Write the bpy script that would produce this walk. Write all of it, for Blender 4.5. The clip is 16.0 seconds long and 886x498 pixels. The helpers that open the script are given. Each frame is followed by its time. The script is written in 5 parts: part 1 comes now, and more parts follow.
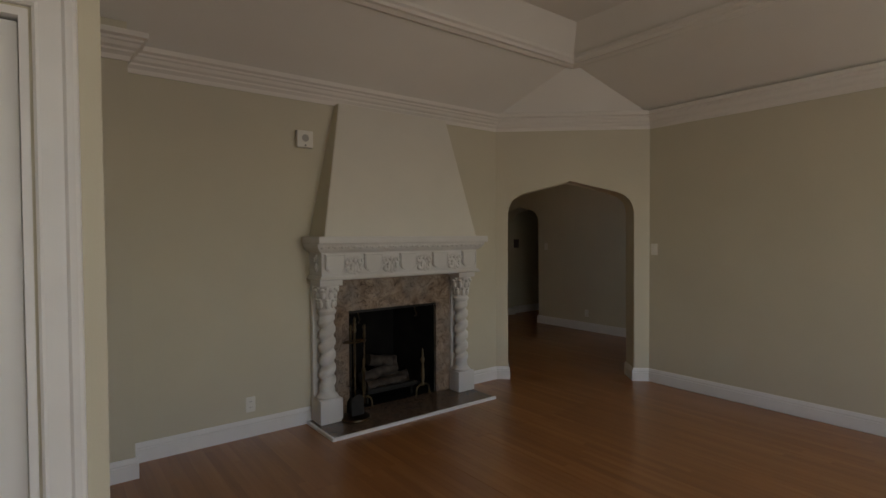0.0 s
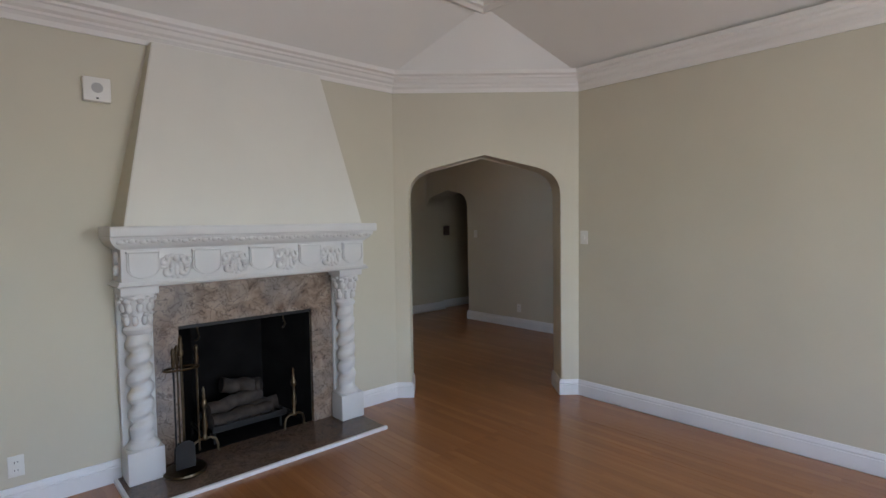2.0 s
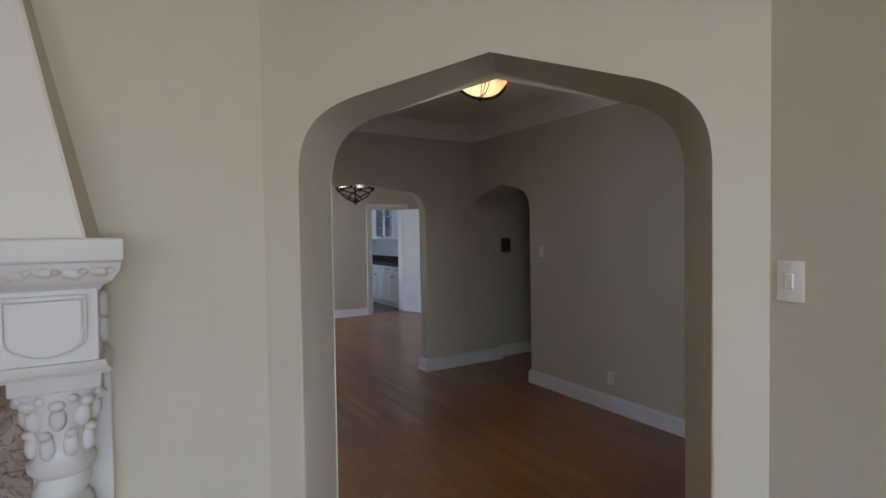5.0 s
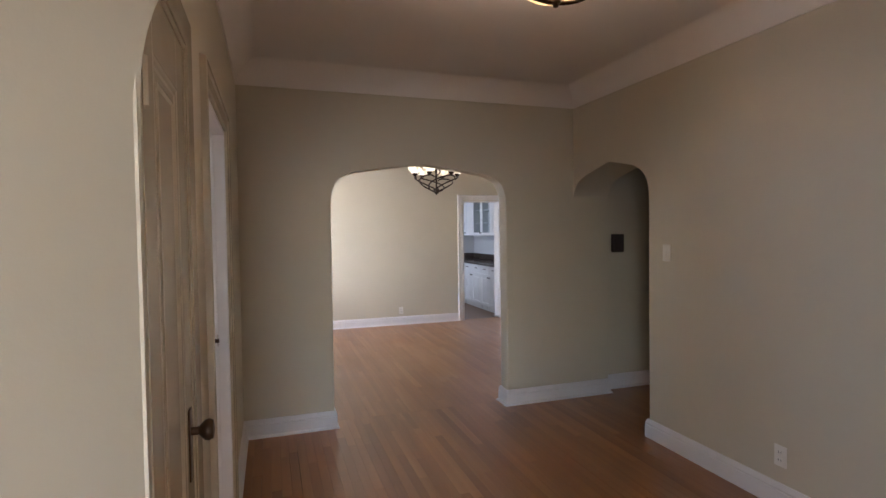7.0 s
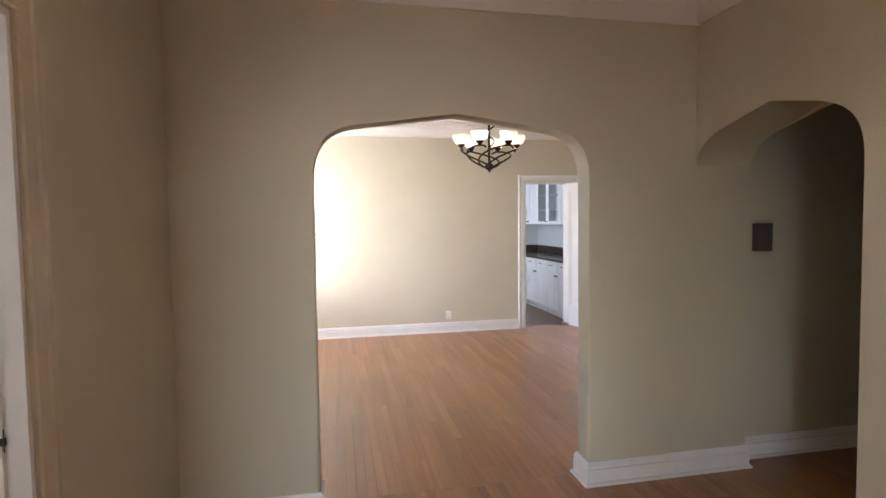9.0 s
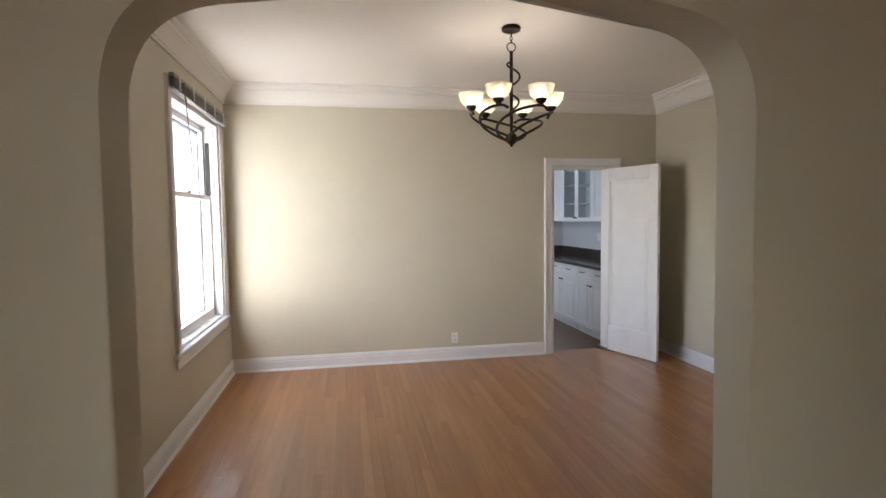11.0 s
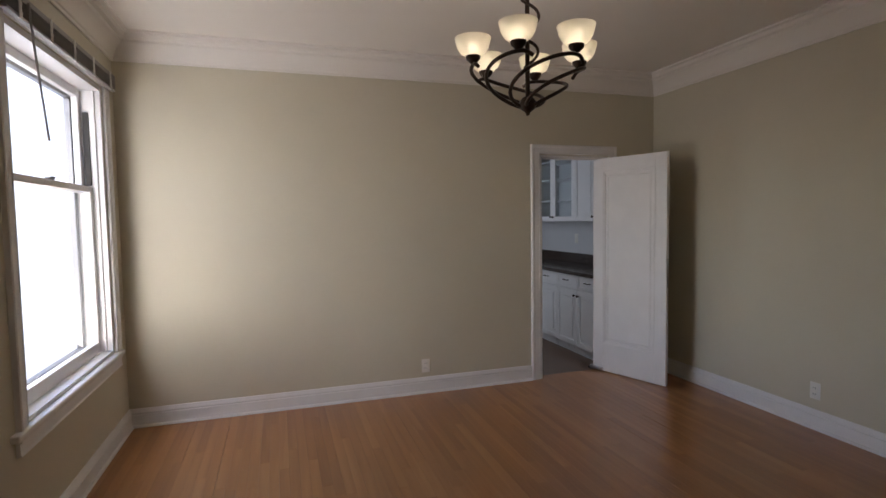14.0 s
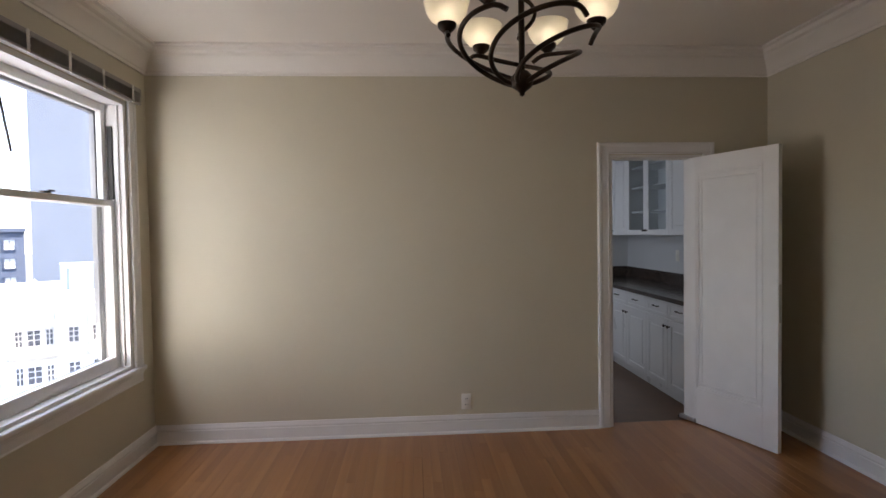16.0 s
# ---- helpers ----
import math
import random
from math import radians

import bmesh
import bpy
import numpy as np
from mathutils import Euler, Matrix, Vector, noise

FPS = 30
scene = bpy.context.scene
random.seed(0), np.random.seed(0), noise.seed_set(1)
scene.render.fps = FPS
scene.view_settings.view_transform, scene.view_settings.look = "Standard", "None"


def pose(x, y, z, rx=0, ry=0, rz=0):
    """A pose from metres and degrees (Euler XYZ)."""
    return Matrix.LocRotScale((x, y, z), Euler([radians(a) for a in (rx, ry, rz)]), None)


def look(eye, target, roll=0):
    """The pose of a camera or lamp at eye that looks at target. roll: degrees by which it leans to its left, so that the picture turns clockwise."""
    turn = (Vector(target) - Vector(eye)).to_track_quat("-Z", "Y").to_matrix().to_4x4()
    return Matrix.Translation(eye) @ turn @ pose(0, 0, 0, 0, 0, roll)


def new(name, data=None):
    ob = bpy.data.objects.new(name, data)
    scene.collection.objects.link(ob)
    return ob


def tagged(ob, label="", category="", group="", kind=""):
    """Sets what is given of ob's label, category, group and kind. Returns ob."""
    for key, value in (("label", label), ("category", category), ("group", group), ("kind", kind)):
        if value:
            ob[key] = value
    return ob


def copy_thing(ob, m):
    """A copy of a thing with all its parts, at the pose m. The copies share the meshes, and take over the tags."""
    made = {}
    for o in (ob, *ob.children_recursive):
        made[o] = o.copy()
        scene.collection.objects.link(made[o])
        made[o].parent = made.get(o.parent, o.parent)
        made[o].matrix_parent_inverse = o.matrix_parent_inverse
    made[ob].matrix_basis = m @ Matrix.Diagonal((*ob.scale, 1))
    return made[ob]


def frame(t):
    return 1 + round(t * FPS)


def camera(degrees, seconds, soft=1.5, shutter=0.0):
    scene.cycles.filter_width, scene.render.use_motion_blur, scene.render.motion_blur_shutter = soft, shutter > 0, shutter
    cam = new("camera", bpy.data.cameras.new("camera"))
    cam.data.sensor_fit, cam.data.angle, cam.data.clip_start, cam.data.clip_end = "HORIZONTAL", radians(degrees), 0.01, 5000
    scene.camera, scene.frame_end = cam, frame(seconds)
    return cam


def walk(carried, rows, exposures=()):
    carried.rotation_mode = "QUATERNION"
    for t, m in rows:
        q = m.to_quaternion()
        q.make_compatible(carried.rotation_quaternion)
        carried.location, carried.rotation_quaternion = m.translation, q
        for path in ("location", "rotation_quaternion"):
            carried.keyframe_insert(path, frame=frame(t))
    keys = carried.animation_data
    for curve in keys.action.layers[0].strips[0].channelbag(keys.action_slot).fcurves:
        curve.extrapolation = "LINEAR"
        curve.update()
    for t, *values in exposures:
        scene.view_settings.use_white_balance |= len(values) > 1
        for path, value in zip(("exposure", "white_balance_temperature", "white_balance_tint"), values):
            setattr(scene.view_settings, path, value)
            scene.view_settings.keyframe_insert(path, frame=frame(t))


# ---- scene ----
# camera, its walk and its exposure
cam = camera(80.9, 16.0)
PATH = [
    (0, (0.692, 0.358, 1.532), (1.912, 1.942, 1.483), -0.3),
    (0.5, (0.852, 0.322, 1.531), (2.179, 1.817, 1.459), -0.1),
    (1, (1.086, 0.419, 1.536), (2.477, 1.853, 1.445), -0.3),
    (1.5, (1.39, 0.593, 1.532), (2.798, 2.01, 1.438), -0.6),
    (2, (1.798, 0.808, 1.535), (3.146, 2.282, 1.431), -0.8),
    (2.5, (2.201, 1.104, 1.54), (3.495, 2.625, 1.432), -1.0),
    (3, (2.634, 1.393, 1.544), (3.894, 2.943, 1.441), -1.3),
    (3.5, (3.043, 1.7, 1.536), (4.221, 3.314, 1.445), -0.8),
    (4, (3.434, 2.024, 1.553), (4.602, 3.645, 1.471), -0.9),
    (6.3, (4.763, 3.149, 1.508), (5.529, 4.995, 1.457), -0.4),
    (6.5, (4.842, 3.253, 1.524), (5.574, 5.113, 1.469), -0.4),
    (7, (5.028, 3.51, 1.512), (5.659, 5.407, 1.444), -0.7),
    (7.5, (5.202, 3.782, 1.511), (5.735, 5.707, 1.414), -0.5),
    (8, (5.336, 4.124, 1.511), (5.823, 6.062, 1.415), -0.4),
    (8.5, (5.474, 4.502, 1.508), (5.92, 6.448, 1.396), -0.7),
    (8.7, (5.525, 4.665, 1.505), (5.935, 6.619, 1.394), -0.6),
    (10.8, (5.914, 6.282, 1.507), (6.277, 8.246, 1.404), -0.8),
    (11, (5.952, 6.421, 1.498), (6.309, 8.385, 1.377), -0.7),
    (11.5, (5.976, 6.744, 1.482), (6.363, 8.704, 1.375), 0.1),
    (12, (5.946, 7.024, 1.487), (6.435, 8.96, 1.369), -0.0),
    (12.5, (5.914, 7.243, 1.48), (6.492, 9.152, 1.328), -0.8),
    (13, (5.903, 7.409, 1.476), (6.47, 9.323, 1.341), -0.8),
    (13.5, (5.883, 7.49, 1.478), (6.463, 9.4, 1.346), -0.6),
    (14, (5.878, 7.534, 1.477), (6.478, 9.439, 1.359), -0.9),
    (14.5, (5.977, 7.555, 1.461), (6.497, 9.483, 1.357), -1.1),
    (15, (6.146, 7.663, 1.465), (6.543, 9.621, 1.38), -1.4),
    (15.5, (6.374, 7.796, 1.46), (6.665, 9.773, 1.381), -1.9),
    (16, (6.65, 7.951, 1.466), (6.769, 9.946, 1.408), -0.9),
]
EXPOSURES = [
    (0.0, 2.82, 7350, 15), (0.5, 3.06, 6750, 16), (1.0, 3.60, 6300, 16), (1.5, 3.93, 6050, 15), (2.0, 4.08, 5850, 15), (3.0, 4.08, 5850, 14), (4.2, 4.08, 5850, 14),
    (6.3, 4.52, 6100, 21), (7.0, 5.05, 6350, 22), (8.0, 5.68, 6450, 21), (8.7, 5.64, 6600, 20),
    (10.8, 4.95, 6600, 17), (11.5, 4.73, 6750, 17), (12.0, 4.58, 6800, 17), (12.5, 4.35, 6750, 18), (14.0, 3.92, 6800, 21), (15.0, 3.97, 6850, 21), (16.0, 3.83, 6850, 20),
]
walk(cam, [(t, look(eye, target, roll)) for t, eye, target, roll in PATH], EXPOSURES)
SKY, SUN = 0.085, 2.5
LIVING, BEDROOM, KITCHEN = 1.6, 2.8, 0.65
REVEAL, STREET_GLOW = 1.6, 0.64
BULB, HALL_BULB = 0.034, 0.25

# ---- world and lights ----
world = bpy.data.worlds.new("sky")
scene.world = world
world.use_nodes = True
wn = world.node_tree
sky = wn.nodes.new("ShaderNodeTexSky")
sky.sky_type, sky.sun_disc = "NISHITA", False
sky.sun_elevation, sky.sun_rotation = radians(55), radians(69)
wn.nodes["Background"].inputs["Strength"].default_value = SKY
wn.links.new(sky.outputs[0], wn.nodes["Background"].inputs["Color"])


# each suite of rooms is laid out from its own datum
HOME, DINING = Vector((0, 0, 0)), Vector((-0.04, -0.15, 0))
AT = HOME


def lamp(name, kind, m, energy, color, size=1.0, size_y=None, radius=0.0):
    data = bpy.data.lights.new(name, kind)
    data.energy, data.color = energy, color
    if kind == "AREA":
        data.shape, data.size, data.size_y = "RECTANGLE", size, size_y or size
    elif kind == "SUN":
        data.angle = size
    else:
        data.shadow_soft_size = radius
    ob = new(name, data)
    ob.matrix_world = Matrix.Translation(AT) @ m
    return ob


# sun from behind the house: the facades opposite catch it, the rooms do not
lamp("sun", "SUN", look((26, 10, 40), (0, 0, 0)), SUN, (1.0, 0.95, 0.88), radians(0.5))
DAY = (0.72, 0.86, 1.0)
# each living room window gives cool skylight downwards and warm light from the sunlit street upwards
COOL, WARM = (0.60, 0.75, 1.0), (1.0, 0.94, 0.77)
for eye, ahead, share in (((1.3, -2.12, 1.6), (1.3, 5, 1.6), 0.55), ((4.0, -2.12, 1.6), (4.0, 5, 1.6), 1.4), ((-0.52, 0.2, 1.6), (5, 0.2, 1.6), 0.15)):
    far = (Vector(ahead) - Vector(eye)).length
    lamp("window_light", "AREA", look(eye, (ahead[0], ahead[1], 1.6 - 0.35 * far)), LIVING * 0.60 * share, COOL, 1.7, 1.8)
    lamp("window_light", "AREA", look((eye[0], eye[1], 1.3), (ahead[0], ahead[1], 1.3 + 0.9 * far)), LIVING * 1.08 * share, WARM, 1.7, 1.2)
lamp("window_light", "AREA", look((1.58, 7.4, 1.5), (5, 7.8, 1.3)), BEDROOM, (0.68, 0.83, 1.0), 1.8, 1.7)
AT = DINING
lamp("window_light", "AREA", look((4.48, 10.45, 1.48), (5.35, 11.95, 1.5)), REVEAL, (0.95, 0.95, 0.97), 0.6, 1.7)
lamp("window_light", "AREA", look((4.60, 10.98, 0.75), (5.9, 10.98, 2.6)), STREET_GLOW, (1.0, 0.95, 0.84), 1.15, 0.22)
AT = HOME
lamp("window_light", "AREA", look((7.28, 13.4, 1.6), (9.4, 13.3, 1.1)), KITCHEN, DAY, 1.1, 1.2)


# ---- materials ----
def mat(name, color, rough=0.5, metal=0.0, vary=0.06, scale=3.0, bump=0.0, bump_scale=200.0, spec=0.5, rough_vary=0.08):
    """Paint, metal or stone: colour that varies softly at two sizes, uneven gloss and fine relief."""
    m = bpy.data.materials.new(name)
    m.use_nodes = True
    nt = m.node_tree
    bs = nt.nodes["Principled BSDF"]
    bs.inputs["Metallic"].default_value = metal
    bs.inputs["Specular IOR Level"].default_value = spec
    geo = nt.nodes.new("ShaderNodeNewGeometry")
    big = nt.nodes.new("ShaderNodeTexNoise")
    big.inputs["Scale"].default_value, big.inputs["Detail"].default_value = scale, 6
    nt.links.new(geo.outputs["Position"], big.inputs["Vector"])
    ramp = nt.nodes.new("ShaderNodeValToRGB")
    lo, hi = [c * (1 - vary) for c in color], [min(1, c * (1 + vary)) for c in color]
    ramp.color_ramp.elements[0].position, ramp.color_ramp.elements[1].position = 0.3, 0.7
    ramp.color_ramp.elements[0].color, ramp.color_ramp.elements[1].color = (*lo, 1), (*hi, 1)
    nt.links.new(big.outputs[0], ramp.inputs[0])
    nt.links.new(ramp.outputs[0], bs.inputs["Base Color"])
    fine = nt.nodes.new("ShaderNodeTexNoise")
    fine.inputs["Scale"].default_value, fine.inputs["Detail"].default_value = bump_scale, 3
    nt.links.new(geo.outputs["Position"], fine.inputs["Vector"])
    rr = nt.nodes.new("ShaderNodeMapRange")
    rr.inputs["To Min"].default_value, rr.inputs["To Max"].default_value = rough - rough_vary, rough + rough_vary
    nt.links.new(big.outputs[0], rr.inputs["Value"])
    nt.links.new(rr.outputs[0], bs.inputs["Roughness"])
    if bump:
        bp = nt.nodes.new("ShaderNodeBump")
        bp.inputs["Strength"].default_value, bp.inputs["Distance"].default_value = bump, 0.002
        nt.links.new(fine.outputs[0], bp.inputs["Height"])
        nt.links.new(bp.outputs[0], bs.inputs["Normal"])
    return m


def wood_floor(name, dark, mid, light, axis_scale):
    """Oak strips: each has its own tone, with long grain, pores and a worn satin finish."""
    m = bpy.data.materials.new(name)
    m.use_nodes = True
    nt = m.node_tree
    N, L = nt.nodes.new, nt.links.new
    bs = nt.nodes["Principled BSDF"]
    geo, info = N("ShaderNodeNewGeometry"), N("ShaderNodeObjectInfo")
    add = N("ShaderNodeMath")
    add.operation = "ADD"
    L(info.outputs["Random"], add.inputs[0])
    L(geo.outputs["Random Per Island"], add.inputs[1])
    fr = N("ShaderNodeMath")
    fr.operation = "FRACT"
    L(add.outputs[0], fr.inputs[0])
    mp = N("ShaderNodeMapping")
    mp.inputs["Scale"].default_value = axis_scale
    L(geo.outputs["Position"], mp.inputs["Vector"])
    off = N("ShaderNodeVectorMath")
    off.operation = "SCALE"
    off.inputs[0].default_value = (13.0, 37.0, 5.0)
    L(fr.outputs[0], off.inputs["Scale"])
    va = N("ShaderNodeVectorMath")
    L(mp.outputs[0], va.inputs[0])
    L(off.outputs[0], va.inputs[1])
    grain = N("ShaderNodeTexNoise")
    grain.inputs["Scale"].default_value, grain.inputs["Detail"].default_value = 1.0, 8
    grain.inputs["Distortion"].default_value = 0.6
    L(va.outputs[0], grain.inputs["Vector"])
    mixf = N("ShaderNodeMath")
    mixf.operation = "MULTIPLY_ADD"
    mixf.inputs[1].default_value = 0.24
    L(fr.outputs[0], mixf.inputs[0])
    g2 = N("ShaderNodeMath")
    g2.operation = "MULTIPLY"
    g2.inputs[1].default_value = 0.62
    L(grain.outputs[0], g2.inputs[0])
    L(g2.outputs[0], mixf.inputs[2])
    ramp = N("ShaderNodeValToRGB")
    e = ramp.color_ramp.elements
    e[0].position, e[0].color = 0.18, (*dark, 1)
    e[1].position, e[1].color = 0.8, (*light, 1)
    k = e.new(0.48)
    k.color = (*mid, 1)
    L(mixf.outputs[0], ramp.inputs[0])
    # worn patches where the finish has gone dull and pale
    wear = N("ShaderNodeTexNoise")
    wear.inputs["Scale"].default_value, wear.inputs["Detail"].default_value = 1.3, 5
    L(geo.outputs["Position"], wear.inputs["Vector"])
    wr = N("ShaderNodeMapRange")
    wr.inputs["From Min"].default_value, wr.inputs["From Max"].default_value = 0.2, 0.8
    wr.inputs["To Min"].default_value, wr.inputs["To Max"].default_value = 0.30, 0.40
    L(wear.outputs[0], wr.inputs["Value"])
    L(wr.outputs[0], bs.inputs["Roughness"])
    bs.inputs["Coat Weight"].default_value, bs.inputs["Coat Roughness"].default_value = 0.45, 0.24
    L(ramp.outputs[0], bs.inputs["Base Color"])
    bs.inputs["Specular IOR Level"].default_value = 0.5
    bp = N("ShaderNodeBump")
    bp.inputs["Strength"].default_value, bp.inputs["Distance"].default_value = 0.12, 0.001
    L(grain.outputs[0], bp.inputs["Height"])
    L(bp.outputs[0], bs.inputs["Normal"])
    return m


def breccia(name, colors, scale, rough):
    """Veined stone: angular clasts in a darker matrix, with dark seams."""
    m = bpy.data.materials.new(name)
    m.use_nodes = True
    nt = m.node_tree
    N, L = nt.nodes.new, nt.links.new
    bs = nt.nodes["Principled BSDF"]
    geo = N("ShaderNodeNewGeometry")
    warp = N("ShaderNodeTexNoise")
    warp.inputs["Scale"].default_value, warp.inputs["Detail"].default_value = scale * 0.6, 5
    L(geo.outputs["Position"], warp.inputs["Vector"])
    sc = N("ShaderNodeVectorMath")
    sc.operation = "SCALE"
    sc.inputs["Scale"].default_value = 0.22
    L(warp.outputs[1], sc.inputs[0])
    va = N("ShaderNodeVectorMath")
    L(geo.outputs["Position"], va.inputs[0])
    L(sc.outputs[0], va.inputs[1])
    cells = N("ShaderNodeTexVoronoi")
    cells.feature = "DISTANCE_TO_EDGE"
    cells.inputs["Scale"].default_value = scale
    L(va.outputs[0], cells.inputs["Vector"])
    body = N("ShaderNodeTexNoise")
    body.inputs["Scale"].default_value, body.inputs["Detail"].default_value = scale * 0.8, 10
    L(va.outputs[0], body.inputs["Vector"])
    # thin winding veins beside the clasts' own seams
    vein = N("ShaderNodeTexNoise")
    vein.inputs["Scale"].default_value, vein.inputs["Detail"].default_value = scale * 0.55, 4
    vein.inputs["Distortion"].default_value = 1.6
    L(va.outputs[0], vein.inputs["Vector"])
    mid = N("ShaderNodeMath")
    mid.operation = "SUBTRACT"
    mid.inputs[1].default_value = 0.5
    L(vein.outputs[0], mid.inputs[0])
    away = N("ShaderNodeMath")
    away.operation = "ABSOLUTE"
    L(mid.outputs[0], away.inputs[0])
    thin = N("ShaderNodeMapRange")
    thin.inputs["From Max"].default_value = 0.022
    thin.inputs["To Min"].default_value = 0.42
    L(away.outputs[0], thin.inputs["Value"])
    ramp = N("ShaderNodeValToRGB")
    e = ramp.color_ramp.elements
    e[0].position, e[0].color = 0.32, (*colors[0], 1)
    e[1].position, e[1].color = 0.7, (*colors[2], 1)
    k = e.new(0.5)
    k.color = (*colors[1], 1)
    L(body.outputs[0], ramp.inputs[0])
    # greyer clouds drift through the brown
    cloud = N("ShaderNodeTexNoise")
    cloud.inputs["Scale"].default_value, cloud.inputs["Detail"].default_value = scale * 0.28, 3
    L(geo.outputs["Position"], cloud.inputs["Vector"])
    cr = N("ShaderNodeMapRange")
    cr.inputs["From Min"].default_value, cr.inputs["From Max"].default_value = 0.42, 0.62
    L(cloud.outputs[0], cr.inputs["Value"])
    grey = N("ShaderNodeMix")
    grey.data_type = "RGBA"
    grey.inputs[7].default_value = (*colors[3], 1)
    half = N("ShaderNodeMath")
    half.operation = "MULTIPLY"
    half.inputs[1].default_value = 0.45
    L(cr.outputs[0], half.inputs[0])
    L(half.outputs[0], grey.inputs[0])
    L(ramp.outputs[0], grey.inputs[6])
    seam = N("ShaderNodeMapRange")
    seam.inputs["From Max"].default_value = 0.03
    seam.inputs["To Min"].default_value = 0.4
    seam.inputs["To Max"].default_value = 1.0
    L(cells.outputs["Distance"], seam.inputs["Value"])
    mul = N("ShaderNodeVectorMath")
    mul.operation = "SCALE"
    L(grey.outputs[2], mul.inputs[0])
    both = N("ShaderNodeMath")
    both.operation = "MULTIPLY"
    L(seam.outputs[0], both.inputs[0])
    L(thin.outputs[0], both.inputs[1])
    L(both.outputs[0], mul.inputs["Scale"])
    L(mul.outputs[0], bs.inputs["Base Color"])
    bs.inputs["Roughness"].default_value = rough
    return m


def glow(name, color, strength):
    m = bpy.data.materials.new(name)
    m.use_nodes = True
    bs = m.node_tree.nodes["Principled BSDF"]
    bs.inputs["Base Color"].default_value = (*color, 1)
    bs.inputs["Emission Color"].default_value = (*color, 1)
    bs.inputs["Emission Strength"].default_value = strength
    return m


def clear_glass(name, tint=(0.96, 0.98, 0.98)):
    m = bpy.data.materials.new(name)
    m.use_nodes = True
    nt = m.node_tree
    out = nt.nodes["Material Output"]
    tr, gl, mx = nt.nodes.new("ShaderNodeBsdfTransparent"), nt.nodes.new("ShaderNodeBsdfGlossy"), nt.nodes.new("ShaderNodeMixShader")
    tr.inputs[0].default_value = (*tint, 1)
    gl.inputs["Roughness"].default_value = 0.02
    mx.inputs[0].default_value = 0.05
    nt.links.new(tr.outputs[0], mx.inputs[1])
    nt.links.new(gl.outputs[0], mx.inputs[2])
    nt.links.new(mx.outputs[0], out.inputs["Surface"])
    return m


def bowl_glass(name, color):
    """Frosted, lit glass: lets the bulb's light through and shines a little on its surface."""
    m = bpy.data.materials.new(name)
    m.use_nodes = True
    nt = m.node_tree
    out = nt.nodes["Material Output"]
    tl, df, gl = nt.nodes.new("ShaderNodeBsdfTranslucent"), nt.nodes.new("ShaderNodeBsdfDiffuse"), nt.nodes.new("ShaderNodeBsdfGlossy")
    tl.inputs[0].default_value = df.inputs[0].default_value = (*color, 1)
    gl.inputs["Roughness"].default_value = 0.25
    a, b = nt.nodes.new("ShaderNodeMixShader"), nt.nodes.new("ShaderNodeMixShader")
    a.inputs[0].default_value, b.inputs[0].default_value = 0.35, 0.05
    rf, deep = nt.nodes.new("ShaderNodeBsdfRefraction"), nt.nodes.new("ShaderNodeMixShader")
    rf.inputs["Color"].default_value = (*color, 1)
    rf.inputs["Roughness"].default_value, rf.inputs["IOR"].default_value = 0.75, 1.15
    deep.inputs[0].default_value = 0.42
    nt.links.new(tl.outputs[0], deep.inputs[1])
    nt.links.new(rf.outputs[0], deep.inputs[2])
    nt.links.new(deep.outputs[0], a.inputs[1])
    nt.links.new(df.outputs[0], a.inputs[2])
    nt.links.new(a.outputs[0], b.inputs[1])
    nt.links.new(gl.outputs[0], b.inputs[2])
    nt.links.new(b.outputs[0], out.inputs["Surface"])
    return m


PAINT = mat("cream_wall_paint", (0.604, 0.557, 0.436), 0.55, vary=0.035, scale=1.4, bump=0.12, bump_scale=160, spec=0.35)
CEIL = mat("ceiling_paint", (0.81, 0.775, 0.72), 0.6, vary=0.03, scale=1.2, bump=0.1, bump_scale=120, spec=0.3)
TRIM = mat("white_trim_paint", (0.79, 0.78, 0.77), 0.42, vary=0.03, scale=5, bump=0.06, bump_scale=90)
PLASTER = mat("painted_plaster", (0.68, 0.665, 0.64), 0.5, vary=0.04, scale=4, bump=0.2, bump_scale=60)
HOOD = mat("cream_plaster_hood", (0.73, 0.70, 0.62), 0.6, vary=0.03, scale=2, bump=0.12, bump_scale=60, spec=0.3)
DOORPAINT = mat("ivory_gloss_paint", (0.62, 0.56, 0.43), 0.2, vary=0.03, scale=4, bump=0.04, bump_scale=70)
BEDPAINT = mat("pale_wall_paint", (0.70, 0.68, 0.61), 0.55, vary=0.03, scale=1.5, bump=0.1)
KITPAINT = mat("kitchen_wall_paint", (0.62, 0.63, 0.64), 0.5, vary=0.03, scale=2, bump=0.1)
CABINET = mat("white_cabinet_lacquer", (0.80, 0.80, 0.80), 0.3, vary=0.02, scale=4)
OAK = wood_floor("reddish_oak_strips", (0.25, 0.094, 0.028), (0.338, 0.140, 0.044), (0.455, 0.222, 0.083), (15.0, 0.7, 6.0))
# the same oak painted paler, for the rooms where more daylight falls
LIT_OAK = wood_floor("lit_oak_strips", (0.30, 0.118, 0.037), (0.40, 0.174, 0.058), (0.535, 0.275, 0.106), (15.0, 0.7, 6.0))
MARBLE = breccia("brown_breccia_marble", ((0.165, 0.11, 0.075), (0.285, 0.205, 0.148), (0.38, 0.295, 0.225), (0.25, 0.235, 0.225)), 13.0, 0.2)
HEARTHSTONE = breccia("polished_hearth_stone", ((0.11, 0.072, 0.05), (0.15, 0.10, 0.07), (0.19, 0.13, 0.093), (0.13, 0.10, 0.085)), 24.0, 0.12)
